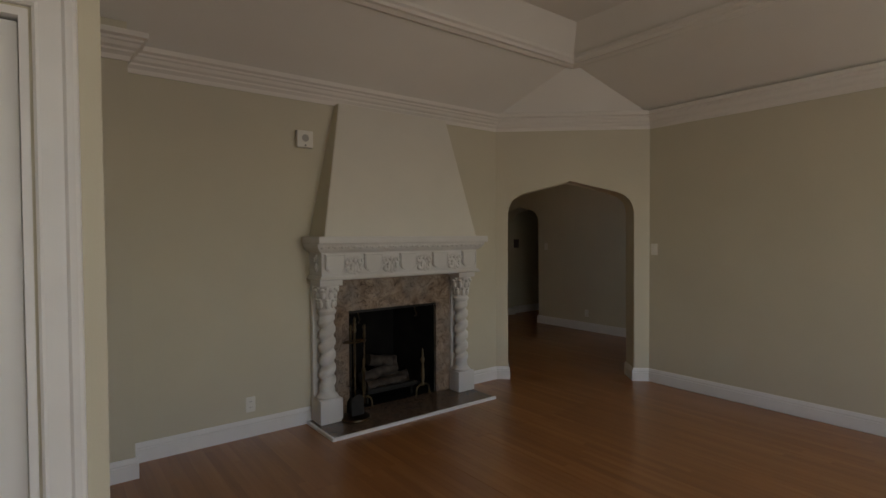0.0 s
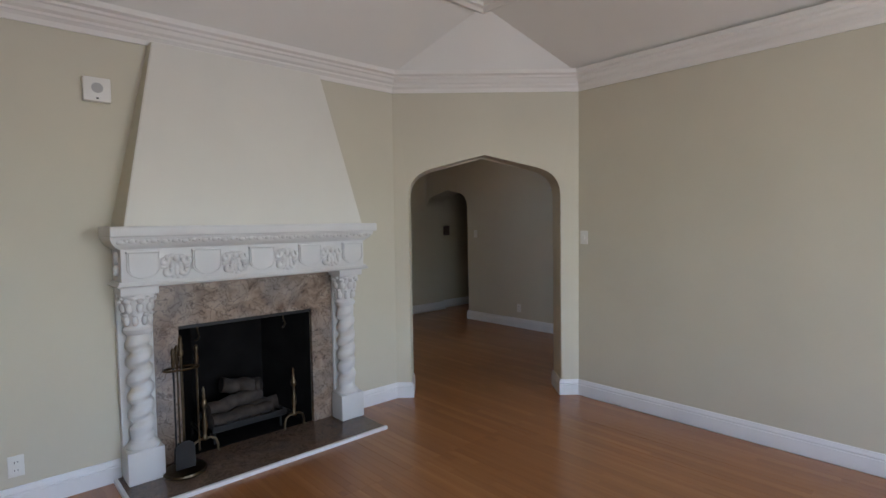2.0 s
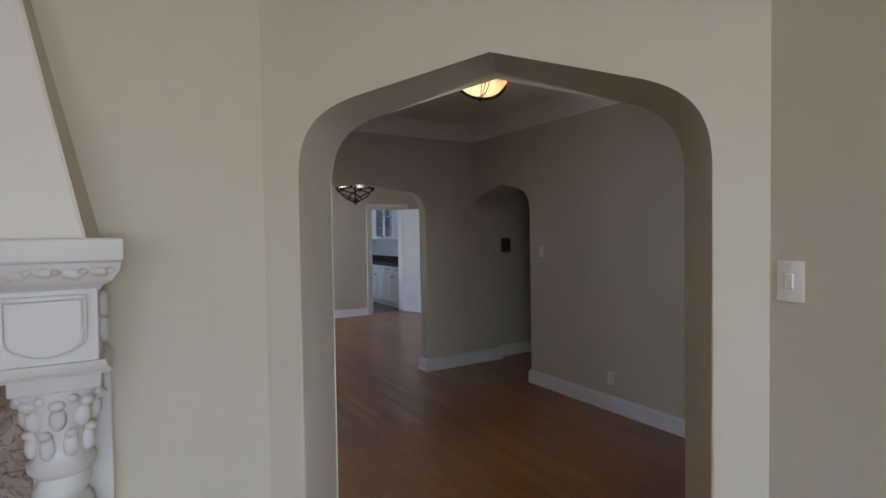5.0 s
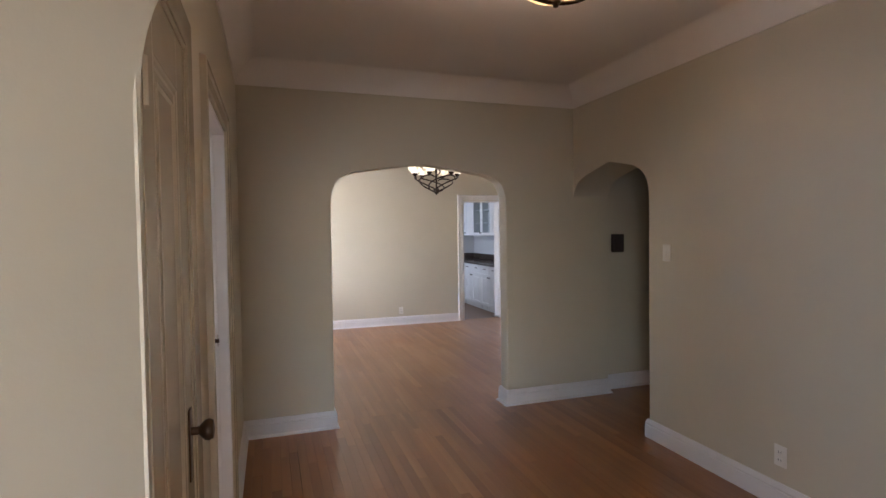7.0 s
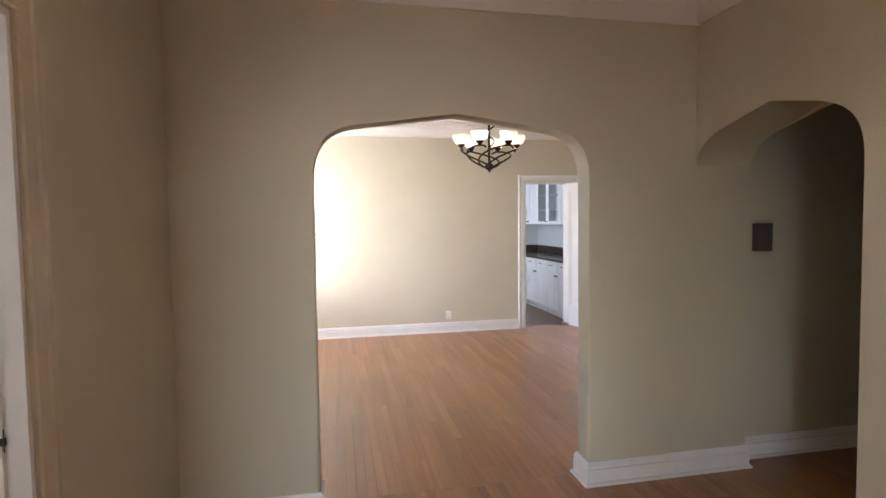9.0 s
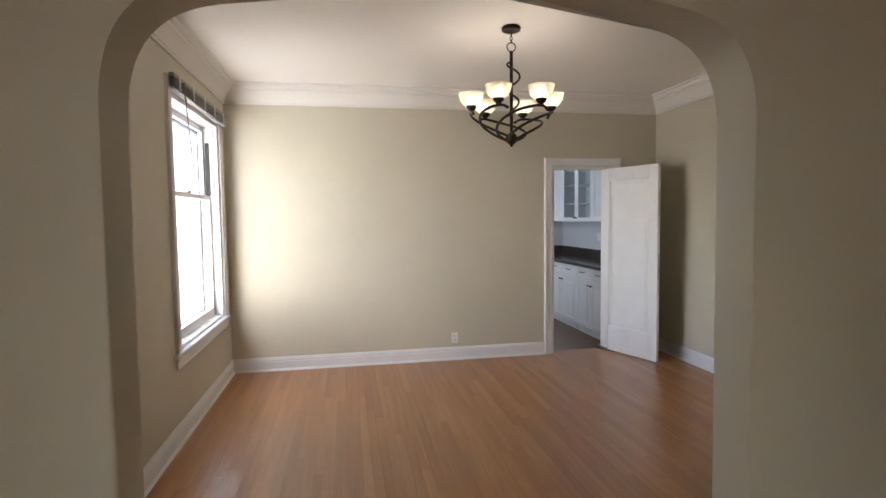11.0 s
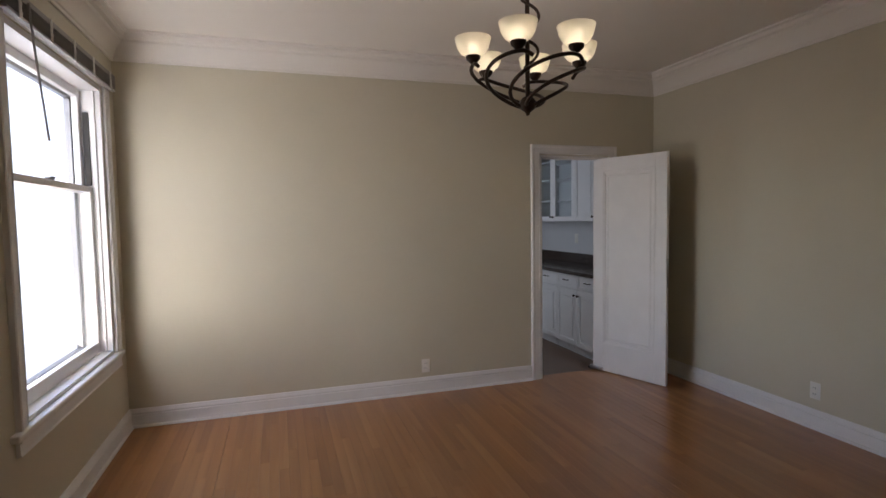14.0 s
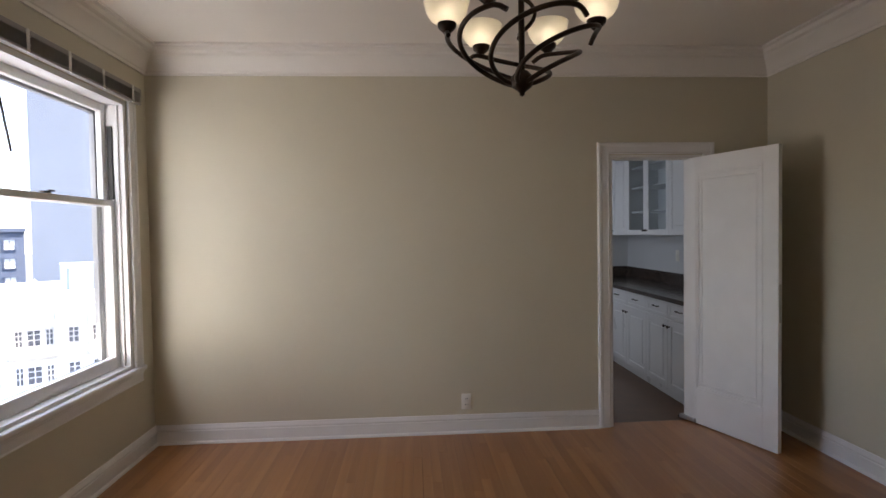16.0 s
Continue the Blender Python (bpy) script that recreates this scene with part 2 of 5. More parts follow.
GRANITE = breccia("dark_granite", ((0.02, 0.017, 0.015), (0.07, 0.05, 0.04), (0.16, 0.12, 0.10), (0.05, 0.045, 0.045)), 45.0, 0.15)
SOOT = mat("sooty_firebrick", (0.008, 0.007, 0.0065), 0.85, spec=0.08, vary=0.4, scale=6, bump=0.4, bump_scale=40)
BLACKMETAL = mat("black_iron", (0.025, 0.024, 0.023), 0.45, metal=0.6, vary=0.2, bump=0.1)
STEELTRIM = mat("firebox_steel_trim", (0.5, 0.48, 0.47), 0.35, metal=0.9)
KNOB = mat("dark_worn_brass", (0.10, 0.06, 0.035), 0.35, metal=0.9, vary=0.2, scale=30)
DARKBRASS = mat("tarnished_brass", (0.095, 0.07, 0.042), 0.36, metal=1.0, vary=0.25, scale=22)
BRASS = mat("aged_brass", (0.16, 0.12, 0.07), 0.38, metal=1.0, vary=0.2, scale=20)
BRONZE = mat("oil_rubbed_bronze", (0.045, 0.030, 0.022), 0.38, metal=0.75, vary=0.25, scale=25)
LOG = mat("ash_grey_log_bark", (0.045, 0.034, 0.027), 0.9, vary=0.55, scale=14, bump=0.8, bump_scale=35)
IVORY = mat("white_plastic_plate", (0.80, 0.78, 0.72), 0.35, vary=0.01)
GRILLE = mat("grey_grille_slot", (0.45, 0.44, 0.42), 0.6)
DARKSLOT = mat("dark_slot", (0.03, 0.03, 0.03), 0.6, vary=0.05)
DARKPLATE = mat("dark_bronze_plate", (0.10, 0.075, 0.065), 0.45, metal=0.3, vary=0.15)
KITFLOOR = mat("kitchen_floor_vinyl", (0.19, 0.12, 0.085), 0.4, vary=0.15, scale=8, bump=0.1, bump_scale=60)
SUBFLOOR = mat("floor_joint_shadow", (0.16, 0.075, 0.03), 0.7, vary=0.1)
GLASS = clear_glass("window_pane_glass")
CABGLASS = clear_glass("cabinet_door_glass", (0.9, 0.93, 0.94))
BOWL = bowl_glass("frosted_alabaster_glass", (0.86, 0.83, 0.73))
AMBER = bowl_glass("amber_alabaster_glass", (0.64, 0.575, 0.43))
ALU = mat("grey_aluminium_track", (0.24, 0.24, 0.25), 0.4, metal=0.7)
BLIND = mat("taupe_blind_slat", (0.30, 0.28, 0.26), 0.45, vary=0.05)
CORD = mat("white_cord", (0.75, 0.74, 0.70), 0.7)
CITYWHITE = mat("white_stucco_facade", (0.80, 0.79, 0.77), 0.8, vary=0.05, scale=0.3, bump=0.2, bump_scale=3)
CITYGREY = mat("blue_grey_concrete", (0.19, 0.205, 0.235), 0.8, vary=0.06, scale=0.2)
CITYBLUE = mat("slate_blue_facade", (0.085, 0.11, 0.165), 0.8, vary=0.08, scale=0.3)
# tower panes: the sky's reflection is painted in as a pale base colour
CITYREFLECT = mat("sky_reflection_pane", (0.42, 0.47, 0.50), 0.5, vary=0.2, scale=0.4)
CITYTRIM = mat("tan_stone_trim", (0.58, 0.54, 0.49), 0.85, vary=0.08, scale=0.8)
CITYROOF = mat("grey_roof_felt", (0.27, 0.31, 0.35), 0.9, vary=0.15, scale=0.6)
CITYPANE = mat("dark_window_pane", (0.09, 0.09, 0.10), 0.6, vary=0.2, scale=0.5, spec=0.1)
STREET = mat("street_asphalt", (0.06, 0.06, 0.06), 0.9, vary=0.2, scale=0.2)


# ---- mesh helpers ----
def finish(name, bm, material, smooth=0):
    bmesh.ops.recalc_face_normals(bm, faces=bm.faces)
    me = bpy.data.meshes.new(name)
    bm.to_mesh(me)
    bm.free()
    me.materials.append(material)
    if smooth:
        me.shade_smooth()
        me.set_sharp_from_angle(angle=radians(smooth))
    return me


def part(name, bm, material, parent, label="", smooth=0):
    ob = new(name, finish(name, bm, material, smooth))
    ob.parent = parent
    return tagged(ob, label)


def thing(name, bm, material, label, category, group="", kind="", smooth=0):
    ob = new(name, finish(name, bm, material, smooth))
    ob.location = AT
    return tagged(ob, label, category, group, kind)


def empty(name, m, label, category, group="", kind=""):
    ob = new(name)
    ob.matrix_world = Matrix.Translation(AT) @ m
    return tagged(ob, label, category, group, kind)


def box(bm, x0, y0, z0, x1, y1, z1, bevel=0.0, seg=2, m=None):
    vs = [bm.verts.new((x, y, z)) for x in (x0, x1) for y in (y0, y1) for z in (z0, z1)]
    fs = [bm.faces.new([vs[i] for i in q]) for q in ((0, 1, 3, 2), (4, 6, 7, 5), (0, 4, 5, 1), (2, 3, 7, 6), (0, 2, 6, 4), (1, 5, 7, 3))]
    out = vs
    if bevel:
        es = list({e for f in fs for e in f.edges})
        r = bmesh.ops.bevel(bm, geom=es, offset=bevel, segments=seg, affect="EDGES", profile=0.5)
        out = list({v for v in r["verts"]} | {v for v in vs if v.is_valid})
    if m is not None:
        bmesh.ops.transform(bm, matrix=m, verts=[v for v in out if v.is_valid])
    return bm


def B(*a, **k):
    return box(bmesh.new(), *a, **k)


def prism(bm, outline, to_world, depth, round_from=None, round_to=None, radius=0.0):
    """A flat outline (u, v) given depth. Edges of the outline from one index to another are rounded on both faces."""
    n = len(outline)
    f = [bm.verts.new(to_world(u, v, 0)) for u, v in outline]
    b = [bm.verts.new(to_world(u, v, depth)) for u, v in outline]
    bm.faces.new(f)
    bm.faces.new(list(reversed(b)))
    for i in range(n):
        j = (i + 1) % n
        bm.faces.new((f[j], f[i], b[i], b[j]))
    if radius:
        es = []
        for i in range(round_from, round_to):
            es += [bm.edges.get((f[i], f[i + 1])), bm.edges.get((b[i], b[i + 1]))]
        bmesh.ops.bevel(bm, geom=es, offset=radius, segments=4, affect="EDGES", profile=0.5, clamp_overlap=False)
    return bm


def sweep(bm, path, profile, normal, closed=False):
    """Profile (a, b) along a flat path: a to the side normal x direction, b along the normal; mitred corners."""
    n3 = Vector(normal)
    pts = [Vector(p) for p in path]
    k = len(pts)
    rings = []
    for i in range(k):
        d0 = (pts[i] - pts[i - 1]).normalized() if i or closed else None
        d1 = (pts[(i + 1) % k] - pts[i]).normalized() if i < k - 1 or closed else None
        s0, s1 = (n3.cross(d) if d is not None else None for d in (d0, d1))
        if s0 is None:
            s = s1
        elif s1 is None:
            s = s0
        else:
            s = s0 + s1
            s = s / max(0.15, s.dot(s0))
        rings.append([bm.verts.new(pts[i] + s * a + n3 * b) for a, b in profile])
    m = len(profile)
    for i in range(k if closed else k - 1):
        r0, r1 = rings[i], rings[(i + 1) % k]
        for j in range(m):
            bm.faces.new((r0[j], r0[(j + 1) % m], r1[(j + 1) % m], r1[j]))
    if not closed:
        bm.faces.new(rings[0])
        bm.faces.new(list(reversed(rings[-1])))
    return bm


def tube(bm, pts, r, sides=8, taper=None):
    pts = [Vector(p) for p in pts]
    k = len(pts)
    up, rings = None, []
    for i in range(k):
        d = (pts[min(i + 1, k - 1)] - pts[max(i - 1, 0)]).normalized()
        if up is None:
            up = d.orthogonal().normalized()
        up = (up - d * up.dot(d)).normalized()
        w = d.cross(up)
        rr = r * (taper[i] if taper else 1)
        rings.append([bm.verts.new(pts[i] + (up * math.cos(a) + w * math.sin(a)) * rr) for a in (2 * math.pi * j / sides for j in range(sides))])
    for i in range(k - 1):
        for j in range(sides):
            bm.faces.new((rings[i][j], rings[i][(j + 1) % sides], rings[i + 1][(j + 1) % sides], rings[i + 1][j]))
    bm.faces.new(rings[0])
    bm.faces.new(list(reversed(rings[-1])))
    return bm


def lathe(bm, profile, seg=24, at=(0, 0, 0)):
    rings = []
    for r, z in profile:
        if r < 1e-5:
            rings.append([bm.verts.new((at[0], at[1], at[2] + z))])
        else:
            rings.append([bm.verts.new((at[0] + r * math.cos(2 * math.pi * j / seg), at[1] + r * math.sin(2 * math.pi * j / seg), at[2] + z)) for j in range(seg)])
    for a, b in zip(rings, rings[1:]):
        for j in range(seg):
            q = [a[j % len(a)], a[(j + 1) % len(a)], b[(j + 1) % len(b)], b[j % len(b)]]
            q = list(dict.fromkeys(q))
            if len(q) > 2:
                bm.faces.new(q)
    return bm


def blob(bm, at, size, seg=8):
    r = bmesh.ops.create_uvsphere(bm, u_segments=seg, v_segments=max(4, seg // 2 + 1), radius=1.0, matrix=Matrix.Translation(at) @ Matrix.Diagonal((*size, 1)))
    return r


def arch(uL, uR, apex, slope, mid=None):
    """Tudor arch from the left foot to the right foot: upright jamb, round shoulder that runs into a straight rise to a point."""
    mid, reach = mid or (uL + uR) / 2, 0.20

    def shoulder(span):
        zp = apex - slope * (span - reach)
        p = [(0.0, zp - 0.27), (0.0, zp - 0.09), (reach - 0.12, zp - 0.12 * slope), (reach, zp)]
        side = [(0.0, 0.0)]
        for i in range(15):
            t = i / 14
            w = ((1 - t) ** 3, 3 * t * (1 - t) ** 2, 3 * t * t * (1 - t), t ** 3)
            side.append((sum(a * q[0] for a, q in zip(w, p)), sum(a * q[1] for a, q in zip(w, p))))
        return side

    left = [(uL + u, v) for u, v in shoulder(mid - uL)]
    right = [(uR - u, v) for u, v in reversed(shoulder(uR - mid))]
    return left + [(mid, apex)] + right


# ---- structure: walls ----
def wall(name, A, C, height, thick, openings=(), material=PAINT, radius=0.022, label="cream painted plaster wall", z0=-0.06):
    """A wall with the room on the left of the way from A to C. Openings: (kind, u0, u1, head), kinds 'arch' and 'door'."""
    A, C = Vector((*A, 0)), Vector((*C, 0))
    d = (C - A).normalized()
    back = Vector((d.y, -d.x, 0))
    length = (C - A).length
    out, i0, i1 = [(0.0, z0)], 0, 0
    for kind, u0, u1, head, *slope in openings:
        if kind == "arch":
            pts = arch(u0, u1, head, *slope)
            i0, i1 = len(out), len(out) + len(pts) - 1
            out += pts
        else:
            out += [(u0, 0), (u0, head), (u1, head), (u1, 0)]
    out += [(length, z0), (length, height), (0.0, height)]
    bm = prism(bmesh.new(), out, lambda u, v, w: A + d * u + back * w + Vector((0, 0, v)), thick, i0, i1, radius if i1 else 0)
    return thing(name, bm, material, label, "wall", kind="structure", smooth=30)


H = 2.88
wall("wall_fireplace", (4.523, 4.41), (-0.6, 4.41), H, 0.2, [("door", 0.823, 1.763, 0.892)])
wall("wall_living_arch", (5.72, 3.346), (4.523, 4.41), H, 0.297, [("arch", 0.158, 1.471, 2.130, 0.30)], label="cream wall cut across the corner with a pointed arch")
wall("wall_living_east", (5.72, -2.2), (5.72, 3.346), H, 0.19)
wall("wall_living_west", (-0.6, 4.61), (-0.6, -2.4), H, 0.2)
bm = B(-0.8, -2.4, -0.06, 0.45, -2.2, H)
for x0, x1 in ((2.15, 3.15), (4.85, 5.91)):
    box(bm, x0, -2.4, -0.06, x1, -2.2, H)
for x0, x1 in ((0.45, 2.15), (3.15, 4.85)):
    box(bm, x0, -2.4, -0.06, x1, -2.2, 0.65)
    box(bm, x0, -2.4, 2.45, x1, -2.2, H)
thing("wall_living_south", bm, PAINT, "cream painted plaster wall with two tall windows", "wall", kind="structure")
bm = B(-0.6, 4.155, 0, 1.134, 4.41, H)
thing("wall_chase", bm, PAINT, "boxed-out cream wall beside the fireplace", "wall", kind="structure")
wall("wall_partition", (0.815, 1.90), (-0.6, 1.90), H, 0.13, [("door", 0.14, 0.995, 2.06)], radius=0, label="cream partition wall with a white door")

wall("wall_hall_west", (4.815, 7.56), (4.815, 4.535), H, 0.12, [("door", 1.17, 2.015, 2.03), ("door", 2.455, 3.0, 2.03)])
wall("wall_hall_north", (7.97, 7.56), (4.60, 7.56), H, 0.14, [("arch", 1.02, 2.495, 2.080, 0.175)], label="cream wall with a wide pointed arch")
wall("wall_hall_east", (7.61, 3.01), (7.61, 7.60), H, 0.36, [("door", 0.94, 1.71, 2.05), ("arch", 3.575, 4.560, 2.076, 0.31, 4.035)], label="cream wall with a door and a narrow pointed arch")
wall("wall_hall_south", (5.82, 3.2), (7.61, 3.2), H, 0.19)
wall("wall_passage_north", (10.5, 7.66), (7.97, 7.66), H, 0.04)
wall("wall_passage_south", (7.97, 6.45), (10.5, 6.45), H, 0.14)
wall("wall_passage_end", (10.5, 6.3), (10.5, 7.84), H, 0.14)

AT = DINING
bm = B(4.625, 7.84, 0, 4.845, 10.335, H)
box(bm, 4.625, 11.625, 0, 4.845, 12.0, H)
box(bm, 4.625, 10.335, 0, 4.845, 11.625, 0.612)
box(bm, 4.625, 10.335, 2.36, 4.845, 11.625, H)
thing("wall_dining_west", bm, PAINT, "cream painted plaster wall with a sash window", "wall", kind="structure")
wall("wall_dining_north", (9.375, 11.88), (4.845, 11.88), H, 0.115, [("door", 0.515, 1.217, 2.028)], label="cream painted plaster wall with a kitchen doorway")
wall("wall_dining_east", (9.375, 7.84), (9.375, 11.88), H, 0.14)

wall("wall_kitchen_east", (9.45, 11.995), (9.45, 14.6), H, 0.14, material=KITPAINT, label="pale grey kitchen wall")
wall("wall_kitchen_north", (9.59, 14.6), (7.1, 14.6), H, 0.14, material=KITPAINT, label="pale grey kitchen wall")
wall("wall_kitchen_west", (7.2, 14.74), (7.2, 11.995), H, 0.14, material=KITPAINT, label="pale grey kitchen wall")
AT = HOME
wall("wall_bedroom_north", (4.695, 9.70), (1.4, 9.70), H, 0.14, material=BEDPAINT, label="pale cream bedroom wall")
wall("wall_bedroom_west", (1.5, 9.84), (1.5, 4.7), H, 0.14, material=BEDPAINT, label="pale cream bedroom wall")
wall("wall_bedroom_south", (1.5, 5.2), (4.695, 5.2), H, 0.14, material=BEDPAINT, label="pale cream bedroom wall")
wall("wall_bedroom_east", (4.685, 7.6), (4.685, 9.7), H, 0.05, material=BEDPAINT, label="pale cream bedroom wall")


# ---- structure: ceilings ----
def flat_ceiling(name, x0, y0, x1, y1, z, label="off-white plaster ceiling", material=CEIL):
    thing(name, B(x0, y0, z, x1, y1, z + 0.1), material, label, "ceiling", kind="structure")


AT = DINING
flat_ceiling("ceiling_dining", 4.845, 7.84, 9.375, 11.88, 2.785)
flat_ceiling("ceiling_kitchen", 7.2, 11.995, 9.45, 14.6, 2.70)
AT = HOME
flat_ceiling("ceiling_bedroom", 1.5, 5.2, 4.695, 9.70, 2.84)
flat_ceiling("ceiling_passage", 7.97, 6.45, 10.5, 7.70, 2.60)

# tray ceiling of the living room: sloping sides, a three-cornered facet over the arch, a raised middle
bm = bmesh.new()
TX0, TX1, TY0, TY1, TZ = 0.16, 4.93, -1.52, 3.715, 3.259
low = [(-0.6, -2.2), (5.72, -2.2), (5.72, 3.346), (4.523, 4.41), (-0.6, 4.41)]
lv = [bm.verts.new((x, y, 2.79)) for x, y in low]
tv = [bm.verts.new((x, y, TZ)) for x, y in ((TX0, TY0), (TX1, TY0), (TX1, TY1), (TX0, TY1))]
for q in ((lv[0], lv[1], tv[1], tv[0]), (lv[1], lv[2], tv[2], tv[1]), (lv[2], lv[3], tv[2]), (lv[3], lv[4], tv[3], tv[2]), (lv[4], lv[0], tv[0], tv[3])):
    bm.faces.new(q)
uv = [bm.verts.new((v.co.x + (0.22 if v.co.x < 2 else -0.22), v.co.y + (0.22 if v.co.y < 1 else -0.22), TZ + 0.28)) for v in tv]
for i in range(4):
    bm.faces.new((tv[i], tv[(i + 1) % 4], uv[(i + 1) % 4], uv[i]))
bm.faces.new(uv)
r = bmesh.ops.extrude_face_region(bm, geom=list(bm.faces))
bmesh.ops.translate(bm, vec=(0, 0, 0.08), verts=[v for v in r["geom"] if isinstance(v, bmesh.types.BMVert)])
thing("ceiling_living", bm, CEIL, "off-white plaster tray ceiling with sloping sides", "ceiling", kind="structure")
# hall ceiling with plaster coves on all sides
bm = prism(bmesh.new(), [(4.75, 4.48), (5.80, 3.54), (5.80, 3.15), (7.63, 3.15), (7.63, 7.58), (4.75, 7.58)], lambda u, v, w: Vector((u, v, 2.755 + w)), 0.1)
thing("ceiling_hall", bm, CEIL, "off-white plaster ceiling", "ceiling", kind="structure")


# ---- structure: trim ----
def trim(name, path, profile, normal=(0, 0, 1), closed=False, material=TRIM, label="white painted wood trim", smooth=25, category="trim"):
    return thing(name, sweep(bmesh.new(), path, profile, normal, closed), material, label, category, kind="structure", smooth=smooth)


BASE_TOP = [(-0.018, 0.090), (-0.013, 0.0945), (-0.013, 0.099), (-0.0175, 0.104), (-0.015, 0.115), (-0.009, 0.124), (-0.007, 0.133), (-0.0005, 0.135)]
BASE = [(-0.0005, 0.0), (-0.018, 0.0)] + BASE_TOP
BASE_SHOE = [(-0.0005, 0.0), (-0.032, 0.0), (-0.031, 0.009), (-0.026, 0.016), (-0.0185, 0.019), (-0.018, 0.020)] + BASE_TOP


def base(points, profile=BASE):
    trim("baseboard", [(x, y, 0) for x, y in points], profile, label="white painted moulded baseboard", category="baseboard")


base([(4.03, 4.41), (4.523, 4.41), (4.621, 4.323), (4.814, 4.541)])
base([(5.795, 3.668), (5.602, 3.451), (5.72, 3.346), (5.72, -2.2)])
base([(-0.6, 4.155), (1.134, 4.155), (1.134, 4.41), (2.42, 4.41)])
base([(4.815, 6.487), (4.815, 7.56), (5.475, 7.56), (5.475, 7.70), (4.805, 7.70), (4.805, 11.73), (8.024, 11.73)], BASE_SHOE)
base([(8.914, 11.73), (9.335, 11.73), (9.335, 7.70), (6.95, 7.70), (6.95, 7.56), (7.97, 7.56), (7.97, 7.66), (10.5, 7.66)], BASE_SHOE)
base([(10.5, 6.45), (7.97, 6.45), (7.97, 6.585), (7.61, 6.585), (7.61, 4.81)])
base([(7.61, 3.86), (7.61, 3.2), (5.93, 3.2)])
base([(4.815, 5.201), (4.815, 5.449)])
base([(1.5, 5.2), (1.5, 9.70), (4.695, 9.70)])

CROWN_L = [(0, 2.635), (-0.012, 2.635), (-0.014, 2.665), (-0.028, 2.683), (-0.034, 2.684), (-0.036, 2.698), (-0.055, 2.712), (-0.066, 2.735), (-0.078, 2.742), (-0.080, 2.757), (-0.104, 2.768), (-0.106, 2.80), (0, 2.83)]
trim("crown_moulding", [(-0.6, 4.155, 0), (1.134, 4.155, 0), (1.134, 4.41, 0), (4.523, 4.41, 0), (5.72, 3.346, 0), (5.72, -2.2, 0), (-0.6, -2.2, 0), (-0.6, 4.155, 0)], CROWN_L, material=CEIL, label="off-white stepped plaster crown moulding")
CROWN_D = [(0, 2.602), (-0.014, 2.602), (-0.014, 2.620), (-0.022, 2.628), (-0.030, 2.655), (-0.052, 2.690), (-0.085, 2.715), (-0.088, 2.732), (-0.112, 2.742), (-0.118, 2.768), (-0.145, 2.772), (-0.145, 2.787), (0, 2.80)]
AT = DINING
trim("crown_moulding", [(4.845, 7.84, 0), (4.845, 11.88, 0), (9.375, 11.88, 0), (9.375, 7.84, 0)], CROWN_D, closed=True, material=CEIL, label="off-white stepped plaster crown moulding")
AT = HOME
COVE = [(0, 2.585), (-0.010, 2.585), (-0.012, 2.60)] + [(-0.012 - 0.17 * (1 - math.cos(a)), 2.60 + 0.16 * math.sin(a)) for a in (math.pi / 2 * i / 7 for i in range(1, 8))] + [(0, 2.77)]
trim("cove_moulding", [(4.815, 4.5, 0), (4.815, 7.56, 0), (7.61, 7.56, 0), (7.61, 3.2, 0), (5.93, 3.2, 0)], COVE, material=CEIL, label="off-white plaster cove under the hall ceiling")
trim("crown_moulding", [(1.5, 5.2, 0), (1.5, 9.70, 0), (4.695, 9.70, 0)], [(0, 2.72), (-0.02, 2.72), (-0.06, 2.76), (-0.1, 2.83), (0, 2.845)], label="white crown moulding in the bedroom")
TRAY = [(0.03, -0.05), (0.0, -0.055), (-0.025, -0.035), (-0.05, -0.03), (-0.055, -0.005), (-0.075, 0.01), (-0.078, 0.035), (-0.02, 0.06), (0.03, 0.02)]
trim("ceiling_moulding", [(TX0, TY1, TZ), (TX1, TY1, TZ), (TX1, TY0, TZ), (TX0, TY0, TZ)], TRAY, closed=True, material=CEIL, label="off-white plaster moulding round the raised ceiling")

CASING = [(0.0, 0.0), (0.0, 0.012), (0.006, 0.017), (0.012, 0.014), (0.055, 0.016), (0.062, 0.022), (0.076, 0.024), (0.084, 0.020), (0.088, 0.0)]


def casing(name, p0, p1, head, normal, inset=0.006, label="white moulded door casing", profile=CASING, floor=0.0, material=TRIM):
    """Casing up one side of an opening, over it and down the other. p0 is the left foot as seen from the room."""
    p0, p1 = Vector((*p0, 0)), Vector((*p1, 0))
    d = (p1 - p0).normalized() * inset
    a, b = p0 + d * 0 - d, p1 + d
    z = Vector((0, 0, head + inset))
    f = Vector((0, 0, floor))
    return trim(name, [a + f, a + z, b + z, b + f], profile, normal, material=material, label=label, category="door casing")


def jamb(name, p0, p1, head, depth, normal, t=0.018, material=None):
    """Board lining of a doorway."""
    p0, p1, n3 = Vector((*p0, 0)), Vector((*p1, 0)), Vector(normal)
    d = (p1 - p0).normalized()
    bm = bmesh.new()
    path = [p0 - n3 * (depth + 0.003), p0 - n3 * (depth + 0.003) + Vector((0, 0, head)), p1 - n3 * (depth + 0.003) + Vector((0, 0, head)), p1 - n3 * (depth + 0.003)]
    sweep(bm, path, [(-t, 0), (0, 0), (0, depth + 0.006), (-t, depth + 0.006)], normal)
    sweep(bm, path, [(-t - 0.012, depth * 0.35), (-t, depth * 0.35), (-t, depth * 0.6), (-t - 0.012, depth * 0.6)], normal)
    return thing(name, bm, material or TRIM, "painted door lining with a stop", "door frame", kind="structure")


